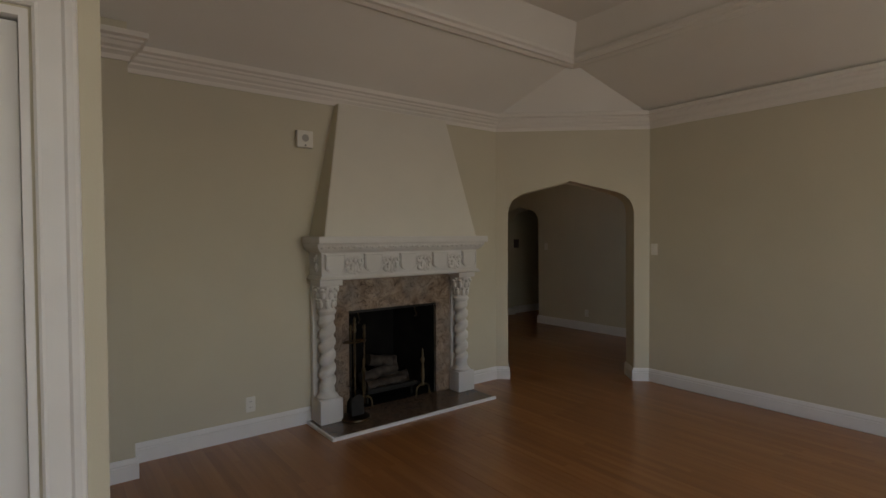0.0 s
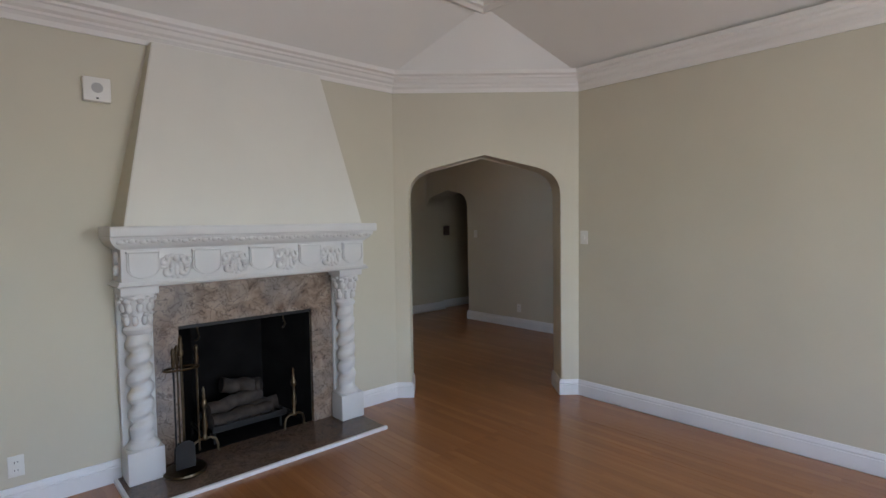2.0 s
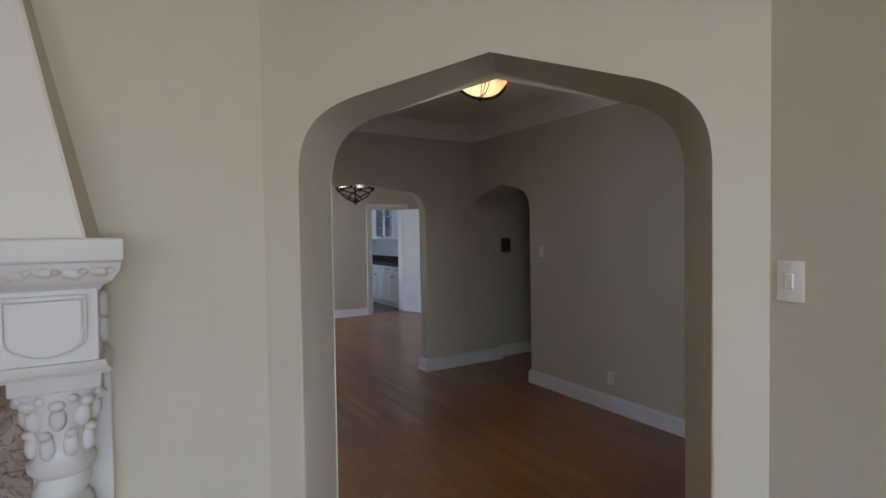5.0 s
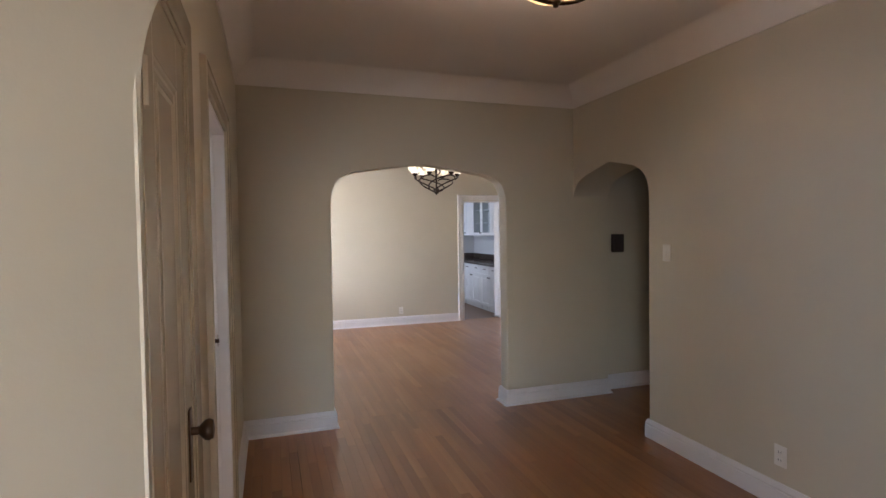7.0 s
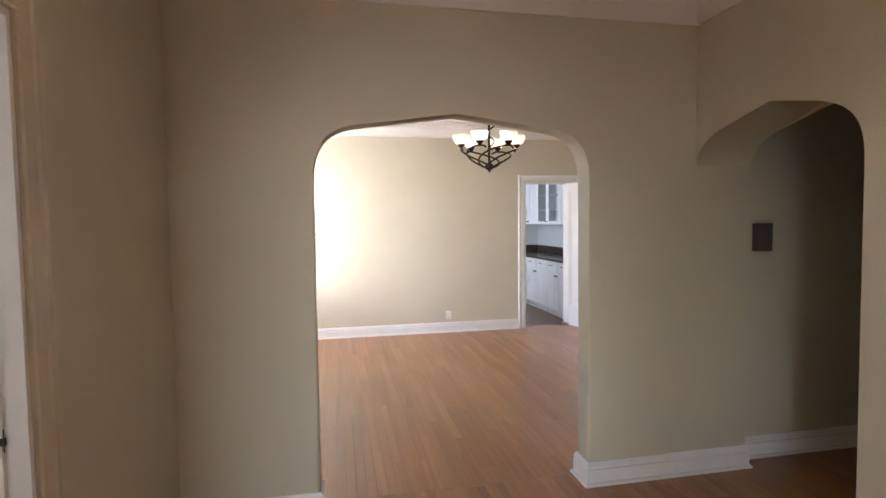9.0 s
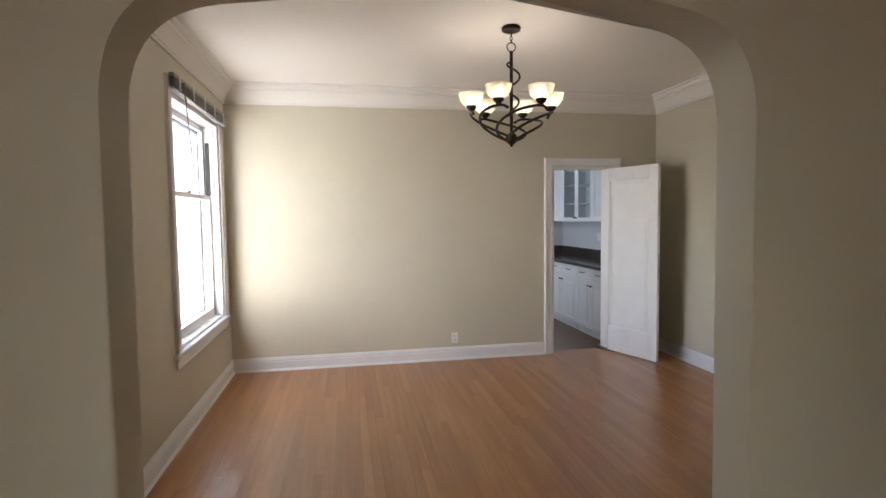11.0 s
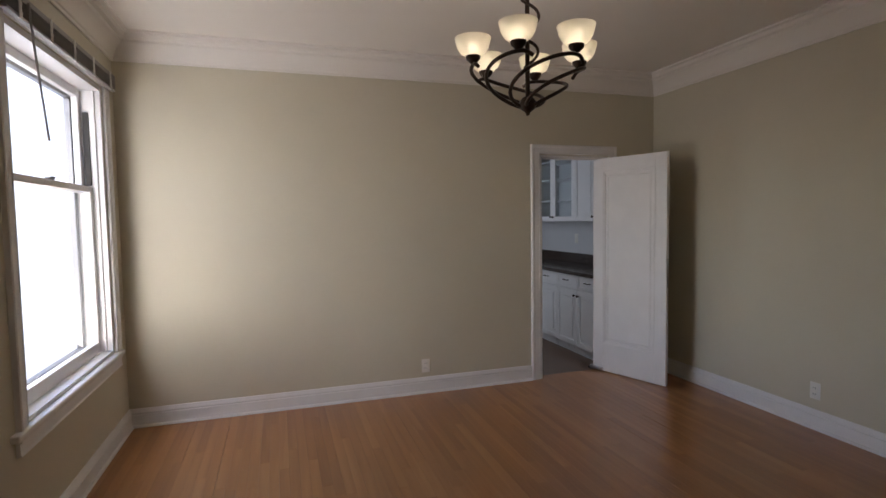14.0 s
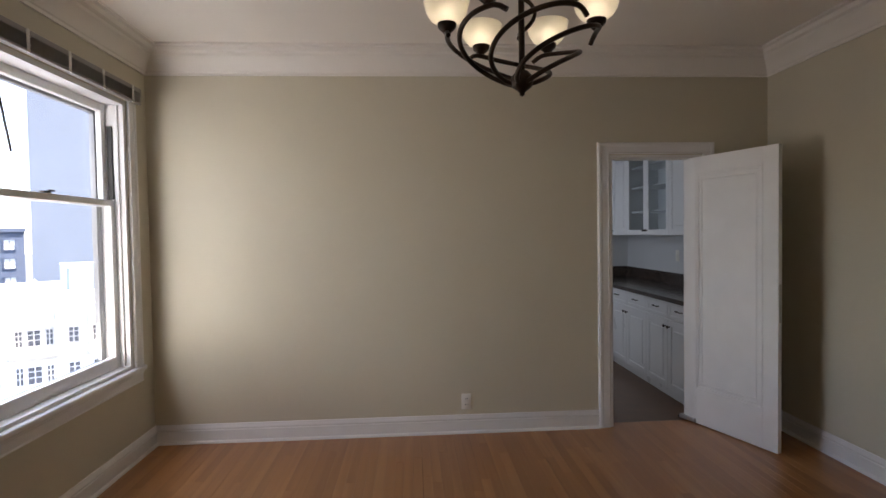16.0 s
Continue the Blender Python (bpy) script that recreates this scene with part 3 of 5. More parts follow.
# ---- structure: floors under the boards ----
def slab(name, x0, y0, x1, y1, material, label, z=-0.02):
    return thing(name, B(x0, y0, -0.2, x1, y1, z), material, label, "floor", kind="structure")


FLOOR_LIVING = slab("floor_living", -0.8, -2.4, 5.72, 3.30, SUBFLOOR, "glossy reddish-brown oak strip floor")
bm = bmesh.new()
for x0, y0, x1, y1 in ((-0.8, 3.30, 4.45, 4.45), (4.45, 3.30, 4.62, 5.0), (4.62, 3.30, 7.75, 7.70), (7.75, 6.4, 10.6, 7.70)):
    box(bm, x0, y0, -0.2, x1, y1, -0.0202)
FLOOR_HALL = thing("floor_hall", bm, SUBFLOOR, "glossy reddish-brown oak strip floor", "floor", kind="structure")
FLOOR_DINING = slab("floor_dining", 4.62, 7.70, 9.55, 11.81, SUBFLOOR, "honey-coloured oak strip floor, toned paler for daylight, with worn finish")
FLOOR_BED = slab("floor_bedroom", 1.4, 5.0, 4.62, 9.80, SUBFLOOR, "honey-coloured oak strip floor, toned paler for daylight")
slab("floor_kitchen", 7.06, 11.81, 9.6, 14.6, KITFLOOR, "brown-grey kitchen floor", z=-0.004)


# ---- doors ----
def panel_leaf(name, width, height, thick, parent, material, rails, label="", sunk=0.010):
    """One-panel door leaf, its face towards -y, hinged at x = 0: sunk panel with a moulded rim on both faces."""
    side, top, bottom = rails
    k = sunk / 0.010
    bm = bmesh.new()
    box(bm, 0, 0, 0, side, thick, height, 0.002, 1)
    box(bm, width - side, 0, 0, width, thick, height, 0.002, 1)
    box(bm, side, 0, 0, width - side, thick, bottom, 0.002, 1)
    box(bm, side, 0, height - top, width - side, thick, height, 0.002, 1)
    box(bm, side, sunk, bottom, width - side, thick - sunk, height - top)
    for y, n in ((sunk, -1), (thick - sunk, 1)):
        path = [(side, y, bottom), (side, y, height - top), (width - side, y, height - top), (width - side, y, bottom)]
        sweep(bm, path, [(0.0, 0.0), (0.0, 0.011 * k), (n * 0.006, 0.013 * k), (n * 0.012, 0.008 * k), (n * 0.022, 0.007 * k), (n * 0.026, 0.0)], (0, n, 0), closed=True)
        # flat raised field with a beaded rim
        path = [(side + 0.045, y, bottom + 0.045), (side + 0.045, y, height - top - 0.045), (width - side - 0.045, y, height - top - 0.045), (width - side - 0.045, y, bottom + 0.045)]
        s = 1 if n < 0 else -1
        sweep(bm, path, [(0.0, 0.0), (0.0, 0.004), (-s * 0.006, 0.005), (-s * 0.012, 0.0)], (0, n, 0), closed=True)
    return part(name, bm, material, parent, label)


def door_knob(parent, x, y, z, m=None):
    bm = bmesh.new()
    box(bm, x - 0.022, y - 0.004, z - 0.13, x + 0.022, y, z + 0.06, 0.004, 2)
    part("escutcheon", bm, KNOB, parent, "tall aged brass escutcheon plate", smooth=30)
    bm = lathe(bmesh.new(), [(0.0, 0.0), (0.011, 0.0), (0.011, 0.02), (0.018, 0.026), (0.027, 0.036), (0.029, 0.046), (0.024, 0.056), (0.0, 0.060)], 20)
    bmesh.ops.transform(bm, matrix=Matrix.Translation((x, y - 0.003, z)) @ Matrix.Rotation(radians(90), 4, "X"), verts=bm.verts)
    part("door_knob", bm, KNOB, parent, "round aged brass knob", smooth=40)


# closed closet door in the hall, face towards +x
d1 = empty("door_1", pose(4.813, 4.575, 0.006, 0, 0, 90), "closed ivory one-panel closet door with brass knob", "door", kind="structure")
panel_leaf("door_leaf", 0.515, 2.008, 0.036, d1, DOORPAINT, (0.115, 0.135, 0.24), sunk=0.005)
door_knob(d1, 0.45, 0, 0.98)
for z in (0.22, 1.74):
    bm = tube(bmesh.new(), [(0.004, -0.006, z), (0.004, -0.006, z + 0.09)], 0.007, 10)
    box(bm, 0.004, -0.003, z, 0.034, 0.001, z + 0.09, 0.001, 1)
    part("hinge", bm, DOORPAINT, d1, "hinge painted over in ivory", smooth=40)
jamb("door_frame_1", (4.815, 4.56), (4.815, 5.105), 2.03, 0.12, (1, 0, 0), material=DOORPAINT)
trim("door_casing_1", [(4.815, 4.56, 2.036), (4.815, 5.111, 2.036), (4.815, 5.111, 0)], [(0.0, 0.0), (0.0, 0.006), (0.078, 0.009), (0.086, 0.006), (0.088, 0.0)], (1, 0, 0), material=DOORPAINT, label="ivory moulded door casing", category="door casing")
# open doorway to the bedroom
jamb("door_frame_2", (4.815, 5.545), (4.815, 6.39), 2.03, 0.12, (1, 0, 0))
casing("door_casing_2", (4.815, 5.545), (4.815, 6.39), 2.03, (1, 0, 0), label="ivory moulded door casing", material=DOORPAINT)
sp = empty("strike_plate", pose(4.752, 6.370, 0.97), "small dark brass strike plate on the door lining", "strike plate")
part("plate", B(-0.014, -0.003, -0.03, 0.014, 0, 0.03, 0.001, 1), BRASS, sp)
part("latch_lip", B(0.0, -0.012, -0.010, 0.020, -0.003, 0.010, 0.002, 1), BRONZE, sp)
# closed white door in the hall's east wall, face towards -x
d3 = empty("door_3", pose(7.637, 4.705, 0.006, 0, 0, -90), "closed white one-panel door with dark knob", "door", kind="structure")
panel_leaf("door_leaf", 0.735, 2.028, 0.036, d3, TRIM, (0.115, 0.115, 0.24))
door_knob(d3, 0.065, 0, 0.95)
jamb("door_frame_3", (7.61, 4.72), (7.61, 3.95), 2.05, 0.12, (-1, 0, 0))
casing("door_casing_3", (7.61, 4.72), (7.61, 3.95), 2.05, (-1, 0, 0))
# white door in the partition by the start
d4 = empty("door_4", pose(-0.16, 1.925, 0.006), "closed white panel door in the partition", "door", kind="structure")
panel_leaf("door_leaf", 0.815, 2.03, 0.036, d4, TRIM, (0.115, 0.115, 0.24))
jamb("door_frame_4", (-0.18, 1.90), (0.675, 1.90), 2.06, 0.13, (0, -1, 0))
casing("door_casing_4", (-0.18, 1.90), (0.675, 1.90), 2.06, (0, -1, 0))
AT = DINING
# kitchen doorway and its swinging door, which stands open into the dining room
jamb("door_frame_5", (8.158, 11.88), (8.86, 11.88), 2.028, 0.115, (0, -1, 0))
casing("door_casing_5", (8.158, 11.88), (8.86, 11.88), 2.028, (0, -1, 0))
sw = empty("door_5", pose(8.772, 11.975, 0.008, 0, 0, -69.6), "white one-panel swinging door standing open", "door", kind="structure")
panel_leaf("door_leaf", 0.735, 2.0, 0.036, sw, TRIM, (0.105, 0.115, 0.26))
bm = B(-0.03, -0.016, 0.002, 0.11, 0.052, 0.032, 0.004, 2)
part("pivot_shoe", bm, STEELTRIM, sw, "steel floor pivot shoe", smooth=30)
bm = B(-0.055, -0.004, -0.004, 0.0, 0.04, 0.012, 0.003, 1)
part("pivot_plate", bm, BRONZE, sw, "dark pivot plate on the floor")
bm = B(0.735, 0.008, 0.85, 0.7375, 0.028, 1.10, 0.001, 1)
part("edge_plate", bm, STEELTRIM, sw)


# ---- dining room window ----
def sash_window():
    y0, y1, z0, z1 = 10.335, 11.625, 0.612, 2.36
    w = empty("window_1", pose(4.845, 10.98, 0.612), "white double-hung sash window, blown out by daylight", "window", kind="structure")
    inv = pose(4.845, 10.98, 0.612).inverted()

    def put(name, bm, material, parent=w, label="", smooth=0):
        if parent is w:
            bmesh.ops.transform(bm, matrix=inv, verts=bm.verts)
        return part(name, bm, material, parent, label, smooth)

    # box frame lining the hole
    bm = bmesh.new()
    box(bm, 4.63, y0, z0, 4.842, y0 + 0.03, z1)
    box(bm, 4.63, y1 - 0.03, z0, 4.842, y1, z1)
    box(bm, 4.63, y0 + 0.03, z1 - 0.03, 4.842, y1 - 0.03, z1)
    box(bm, 4.625, y0 + 0.03, z0, 4.842, y1 - 0.03, z0 + 0.02)
    put("window_frame", bm, TRIM)
    for s, y in ((1, y0 + 0.03), (-1, y1 - 0.03)):
        bm = B(4.795, min(y, y + s * 0.014), z0 + 0.02, 4.812, max(y, y + s * 0.014), z1 - 0.03, 0.003, 1)
        put("stop_bead", bm, TRIM)
        bm = B(4.742, min(y, y + s * 0.012), 1.722, 4.774, max(y, y + s * 0.012), z1 - 0.17, 0.001, 1)
        put("sash_track", bm, BLACKMETAL, label="black sash balance track")
        bm = B(4.655, min(y, y + s * 0.02), z0 + 0.02, 4.69, max(y, y + s * 0.02), z1 - 0.03, 0.002, 1)
        put("storm_track", bm, ALU, label="grey aluminium storm track")
    bm = bmesh.new()
    box(bm, 4.655, y0 + 0.052, z1 - 0.095, 4.69, y1 - 0.052, z1 - 0.032, 0.003, 1)
    box(bm, 4.655, y0 + 0.052, z0 + 0.022, 4.69, y1 - 0.052, z0 + 0.07, 0.003, 1)
    for y in (y0 + 0.052, y1 - 0.080):
        box(bm, 4.655, y, z0 + 0.07, 4.69, y + 0.028, z1 - 0.095, 0.003, 1)
    put("storm_frame", bm, ALU, label="dark grey aluminium storm frame")
    # two sashes
    for label, x0, a, b, foot, head in (("lower sash", 4.740, z0 + 0.02, 1.715, 0.075, 0.038), ("upper sash", 4.695, 1.675, z1 - 0.03, 0.038, 0.05)):
        ya, yb, x1 = y0 + 0.032, y1 - 0.032, x0 + 0.036
        sash = bmesh.new()
        box(sash, x0, ya, a, x1, ya + 0.045, b, 0.003, 1)
        box(sash, x0, yb - 0.045, a, x1, yb, b, 0.003, 1)
        box(sash, x0, ya + 0.045, a, x1, yb - 0.045, a + foot, 0.003, 1)
        box(sash, x0, ya + 0.045, b - head, x1, yb - 0.045, b, 0.003, 1)
        so = put("sash", sash, TRIM, label="white painted " + label)
        bm = B(x0 + 0.015, ya + 0.04, a + foot - 0.004, x0 + 0.019, yb - 0.04, b - head + 0.004)
        bmesh.ops.transform(bm, matrix=inv, verts=bm.verts)
        pane = part("pane", bm, GLASS, so, "clear glass pane")
        pane.visible_shadow = False
    # latch on the meeting rail
    bm = B(4.745, 10.95, 1.715, 4.772, 11.01, 1.727, 0.003, 1)
    box(bm, 4.752, 11.0, 1.727, 4.764, 11.05, 1.737, 0.003, 1)
    put("sash_lock", bm, BRONZE, label="dark sash lock")
    # sill, apron and casing
    bm = B(4.812, 10.19, 0.579, 4.880, 11.735, 0.612, 0.010, 3)
    put("window_sill", bm, TRIM, smooth=30)
    bm = sweep(bmesh.new(), [(4.845, 10.235, 0.579), (4.845, 11.71, 0.579)], [(0, 0.0), (0, 0.024), (-0.012, 0.024), (-0.018, 0.016), (-0.062, 0.016), (-0.070, 0.022), (-0.076, 0.0)], (1, 0, 0))
    put("apron", bm, TRIM, smooth=25)
    return w


sash_window()
casing("window_casing", (4.845, 10.335), (4.845, 11.625), 2.36, (1, 0, 0), label="white moulded window casing", floor=0.612)


def blind():
    b = empty("window_blind", pose(4.872, 10.98, 2.42), "raised taupe mini blind with white ladder cords over the window", "blind")
    L = 0.73
    part("headrail", B(0.0, -L, 0.012, 0.034, L, 0.040, 0.003, 1), BLIND, b)
    for i in range(9):
        z = 0.010 - i * 0.0068
        bm = sweep(bmesh.new(), [(0.018, -L, z), (0.018, L, z)], [(-0.019, -0.0024), (0, 0.0006), (0.019, -0.0024), (0.019, -0.0012), (0, 0.0018), (-0.019, -0.0012)], (0, 0, 1))
        part("slat", bm, BLIND, b)
    part("bottom_rail", B(0.003, -L, -0.066, 0.032, L, -0.053, 0.003, 1), BLIND, b)
    for y in (-0.62, -0.3, 0.0, 0.3, 0.62):
        bm = tube(bmesh.new(), [(0.037 + 0.004 * math.sin(k * 2.1 + y * 9), y + 0.010 * math.sin(k * 1.7 + y * 5), 0.028 - k * 0.0125) for k in range(9)], 0.0035, 6)
        box(bm, 0.033, y - 0.010, -0.070, 0.040, y + 0.010, 0.04, 0.003, 1)
        part("ladder_cord", bm, CORD, b, "bunched white ladder cord")
    bm = tube(bmesh.new(), [(0.05, -0.575, 0.01), (0.052, -0.545, -0.18), (0.056, -0.46, -0.56)], 0.0055, 6)
    part("tilt_wand", bm, BLIND, b, "thin grey tilt wand")


blind()
AT = HOME


# ---- fireplace ----
def fireplace():
    f = empty("fireplace", pose(3.235, 4.41, 0), "white carved mantel with barley-twist columns and brown marble surround", "fireplace")

    def put(name, bm, material, label="", smooth=0, parent=f):
        bmesh.ops.translate(bm, vec=(-3.235, -4.37, 0), verts=bm.verts)
        return part(name, bm, material, parent, label, smooth)

    # marble surround: two uprights and a lintel
    put("marble_slab", B(2.60, 4.340, 0.02, 2.765, 4.372, 0.892, 0.002, 1), MARBLE, "brown breccia marble upright")
    put("marble_slab", B(3.70, 4.340, 0.02, 3.89, 4.372, 0.892, 0.002, 1), MARBLE, "brown breccia marble upright")
    put("marble_slab", B(2.60, 4.340, 0.8925, 3.89, 4.372, 1.20, 0.002, 1), MARBLE, "brown breccia marble lintel")
    # firebox
    o = [(2.765, 4.375), (2.97, 4.80), (3.50, 4.80), (3.70, 4.375)]
    for (x0, y0), (x1, y1) in zip(o, o[1:]):
        bm = bmesh.new()
        d = Vector((x1 - x0, y1 - y0, 0)).normalized()
        n3 = Vector((-d.y, d.x, 0)) * 0.06
        vs = [bm.verts.new((x, y, z)) for x, y in ((x0, y0), (x1, y1), (x1 + n3.x, y1 + n3.y), (x0 + n3.x, y0 + n3.y)) for z in (0.0, 1.15)]
        for q in ((0, 2, 3, 1), (2, 4, 5, 3), (4, 6, 7, 5), (6, 0, 1, 7), (0, 6, 4, 2), (1, 3, 5, 7)):
            bm.faces.new([vs[i] for i in q])
        put("firebox_wall", bm, SOOT, "soot-black firebox wall")
    put("smoke_chamber", B(2.70, 4.37, 1.10, 3.76, 4.9, 1.2), SOOT)
    put("throat", B(2.70, 4.40, 0.893, 3.76, 4.46, 1.10), SOOT)
    put("firebox_floor", B(2.70, 4.372, -0.01, 3.78, 4.88, 0.022), SOOT, "sooty firebox floor")
    bm = B(2.766, 4.352, 0.868, 3.699, 4.40, 0.8915, 0.002, 1)
    put("lintel_bar", bm, BLACKMETAL, "dark steel bar under the marble lintel")
    for x in (2.91, 3.52):
        bm = tube(bmesh.new(), [(x, 4.46, 0.92), (x, 4.44, 0.83), (x + 0.004, 4.42, 0.795), (x - 0.012, 4.41, 0.772), (x - 0.03, 4.40, 0.772)], 0.006, 8)
        put("screen_hook", bm, DARKBRASS, smooth=40)
    # hearth slab with its white edge strip
    put("hearth", B(2.40, 3.885, -0.015, 4.035, 4.371, 0.020, 0.002, 1), HEARTHSTONE, "polished brown stone hearth")
    put("hearth_edge", B(2.385, 3.862, -0.015, 4.045, 3.8845, 0.024, 0.003, 1), TRIM, "white edge strip of the hearth")
    put("hearth_edge", B(2.378, 3.8645, -0.015, 2.3995, 4.352, 0.024, 0.003, 1), TRIM, "white edge strip of the hearth")
    # inner pilasters behind the columns
    for x0, x1 in ((2.445, 2.598), (3.892, 4.045)):
        bm = B(x0 - 0.018, 4.322, 0.02, x1 + 0.018, 4.371, 1.20, 0.003, 1)
        put("pilaster", bm, PLASTER)
    # barley-twist columns on plinths
    for cx in (2.522, 3.947):
        cy = 4.262
        put("plinth", B(cx - 0.098, cy - 0.088, 0.021, cx + 0.098, 4.325, 0.215, 0.004, 2), PLASTER, "square white plinth", smooth=30)
        bm = lathe(bmesh.new(), [(0, 0.214), (0.090, 0.214), (0.092, 0.228), (0.082, 0.240), (0.070, 0.250), (0.066, 0.262), (0, 0.262)], 24, (cx, cy, 0))
        put("column_base", bm, PLASTER, smooth=40)
        bm = bmesh.new()
        rings, seg, turns = 120, 24, 6.2
        prev = None
        for i in range(rings + 1):
            s = i / rings
            z = 0.258 + s * 0.655
            ph = 2 * math.pi * turns * s
            env = min(1, 8 * s, 8 * (1 - s))
            ring = []
            for j in range(seg):
                a = 2 * math.pi * j / seg
                rr = 0.0625 + env * (0.0125 * math.cos(a - ph) - 0.0035 * math.cos(2 * (a - ph)))
                ring.append(bm.verts.new((cx + rr * math.cos(a), cy + rr * math.sin(a), z)))
            if prev:
                for j in range(seg):
                    bm.faces.new((prev[j], prev[(j + 1) % seg], ring[(j + 1) % seg], ring[j]))
            prev = ring
        put("column_shaft", bm, PLASTER, "white barley-twist column shaft", smooth=60)
        bm = lathe(bmesh.new(), [(0, 0.90), (0.068, 0.90), (0.078, 0.912), (0.080, 0.930), (0.070, 0.942), (0.062, 0.955), (0.064, 1.01), (0.072, 1.06), (0.088, 1.10), (0.096, 1.12), (0.096, 1.136), (0, 1.136)], 24, (cx, cy, 0))
        put("capital", bm, PLASTER, "white carved capital", smooth=40)
        bm = bmesh.new()
        for k in range(8):
            a = 2 * math.pi * (k + 0.5) / 8
            for r, z, turn, size in ((0.066, 0.985, 0.0, (0.019, 0.019, 0.034)), (0.074, 1.018, 0.0, (0.016, 0.016, 0.013)), (0.074, 1.062, 0.39, (0.021, 0.021, 0.034)), (0.090, 1.100, 0.39, (0.020, 0.020, 0.016)), (0.094, 1.116, 0.0, (0.014, 0.014, 0.012))):
                blob(bm, (cx + r * math.cos(a + turn), cy + r * math.sin(a + turn), z), size)
        put("leaf_carving", bm, PLASTER, smooth=60)
        put("abacus", B(cx - 0.10, cy - 0.10, 1.136, cx + 0.10, 4.33, 1.192, 0.006, 2), PLASTER, smooth=30)
    # frieze and cornice
    xa, xb = 2.425, 4.045
    bm = B(xa, 4.135, 1.215, xb, 4.371, 1.405, 0.004, 2)
    put("frieze", bm, PLASTER, "white frieze board")

    def ledge(name, z0, prof):
        b = sweep(bmesh.new(), [(xa, 4.371, z0), (xa, 4.135, z0), (xb, 4.135, z0), (xb, 4.371, z0)], prof, (0, 0, 1))
        put(name, b, PLASTER, smooth=30)

    ledge("lower_moulding", 1.185, [(0.05, 0), (-0.022, 0), (-0.028, 0.010), (-0.018, 0.018), (-0.012, 0.032), (0.05, 0.032)])
    ledge("cornice_moulding", 1.403, [(0.05, 0.0), (-0.006, 0.0), (-0.014, 0.010), (-0.034, 0.022), (-0.052, 0.050), (-0.056, 0.072), (0.05, 0.072)])
    put("mantel_shelf", B(2.362, 4.035, 1.4755, 4.108, 4.371, 1.535, 0.008, 3), PLASTER, "thick white mantel shelf", smooth=30)
    bm = bmesh.new()
    for i in range(30):
        x = 2.42 + i * 0.0563
        blob(bm, (x, 4.088, 1.446 + 0.006 * (i % 2)), (0.024, 0.011, 0.015))
        blob(bm, (x + 0.022, 4.083, 1.452), (0.012, 0.008, 0.009))
    put("leaf_band", bm, PLASTER, "band of carved leaves under the shelf", smooth=60)
    # five shields with scrollwork between
    n, w = 5, 0.165
    xs = [xa + 0.11 + i * (xb - xa - 0.22) / (n - 1) for i in range(n)]
    for x in xs:
        pts = [(-w / 2, 0.165), (-w / 2, 0.07)] + [(-w / 2 * math.cos(a), 0.07 - 0.055 * math.sin(a)) for a in (math.pi * k / 10 for k in range(1, 10))] + [(w / 2, 0.07), (w / 2, 0.165)]
        b = prism(bmesh.new(), pts, lambda u, v, d: Vector((x + u, 4.113 + d, 1.222 + v)), 0.025)
        bmesh.ops.bevel(b, geom=[e for e in b.edges if all(abs(v.co.y - 4.113) < 1e-4 for v in e.verts)], offset=0.009, segments=2, affect="EDGES")
        box(b, x - w / 2 - 0.004, 4.106, 1.380, x + w / 2 + 0.004, 4.136, 1.392, 0.003, 1)
        tube(b, [(x + u, 4.116, 1.222 + v) for u, v in pts], 0.0035, 6)
        put("shield", b, PLASTER, "plain carved shield", smooth=35)
    for xm in [(a + c) / 2 for a, c in zip(xs, xs[1:])]:
        for s in (-1, 1):
            for cx, cz, r0 in ((0.062, 1.328, 0.026), (0.046, 1.264, 0.028)):
                curl = [(xm + s * (cx + r0 * (1 - t * 0.75) * math.cos(2.2 + t * 5.5)), 4.131, cz + r0 * (1 - t * 0.75) * math.sin(2.2 + t * 5.5)) for t in (k / 12 for k in range(13))]
                put("carved_scroll", tube(bmesh.new(), curl, 0.0165, 8), PLASTER, smooth=60)
            for at, size in (((xm + s * 0.020, 4.128, 1.30), (0.018, 0.014, 0.026)), ((xm + s * 0.026, 4.128, 1.350), (0.020, 0.012, 0.014))):
                b = bmesh.new()
                blob(b, at, size)
                put("carved_leaf", b, PLASTER, smooth=60)
        b = bmesh.new()
        for k in range(14):
            a = 2 * math.pi * k / 14
            blob(b, (xm + (0.060 + 0.012 * (k % 2)) * math.cos(a), 4.134, 1.298 + (0.052 + 0.006 * (k % 3)) * math.sin(a)), (0.020, 0.011, 0.017))
        put("carved_foliage", b, PLASTER, smooth=60)
        for at, size in (((xm, 4.126, 1.345), (0.020, 0.018, 0.022)), ((xm, 4.128, 1.275), (0.020, 0.016, 0.042))):
            b = bmesh.new()
            blob(b, at, size)
            put("carved_boss", b, PLASTER, smooth=60)
    # side brackets of the frieze
    for x, s in ((xa, -1), (xb, 1)):
        b = bmesh.new()
        for cz, r0 in ((1.35, 0.034), (1.28, 0.03)):
            tube(b, [(x + s * 0.006, 4.235 + r0 * (1 - t * 0.7) * math.cos(2.0 + t * 5.5), cz + r0 * (1 - t * 0.7) * math.sin(2.0 + t * 5.5)) for t in (k / 12 for k in range(13))], 0.014, 6)
        put("side_carving", b, PLASTER, smooth=60)
    # tapering plaster hood
    bm = bmesh.new()
    lo = [(2.425, 4.371), (2.445, 4.115), (4.025, 4.115), (4.048, 4.371)]
    hi = [(2.665, 4.371), (2.67, 4.300), (3.800, 4.300), (3.805, 4.371)]
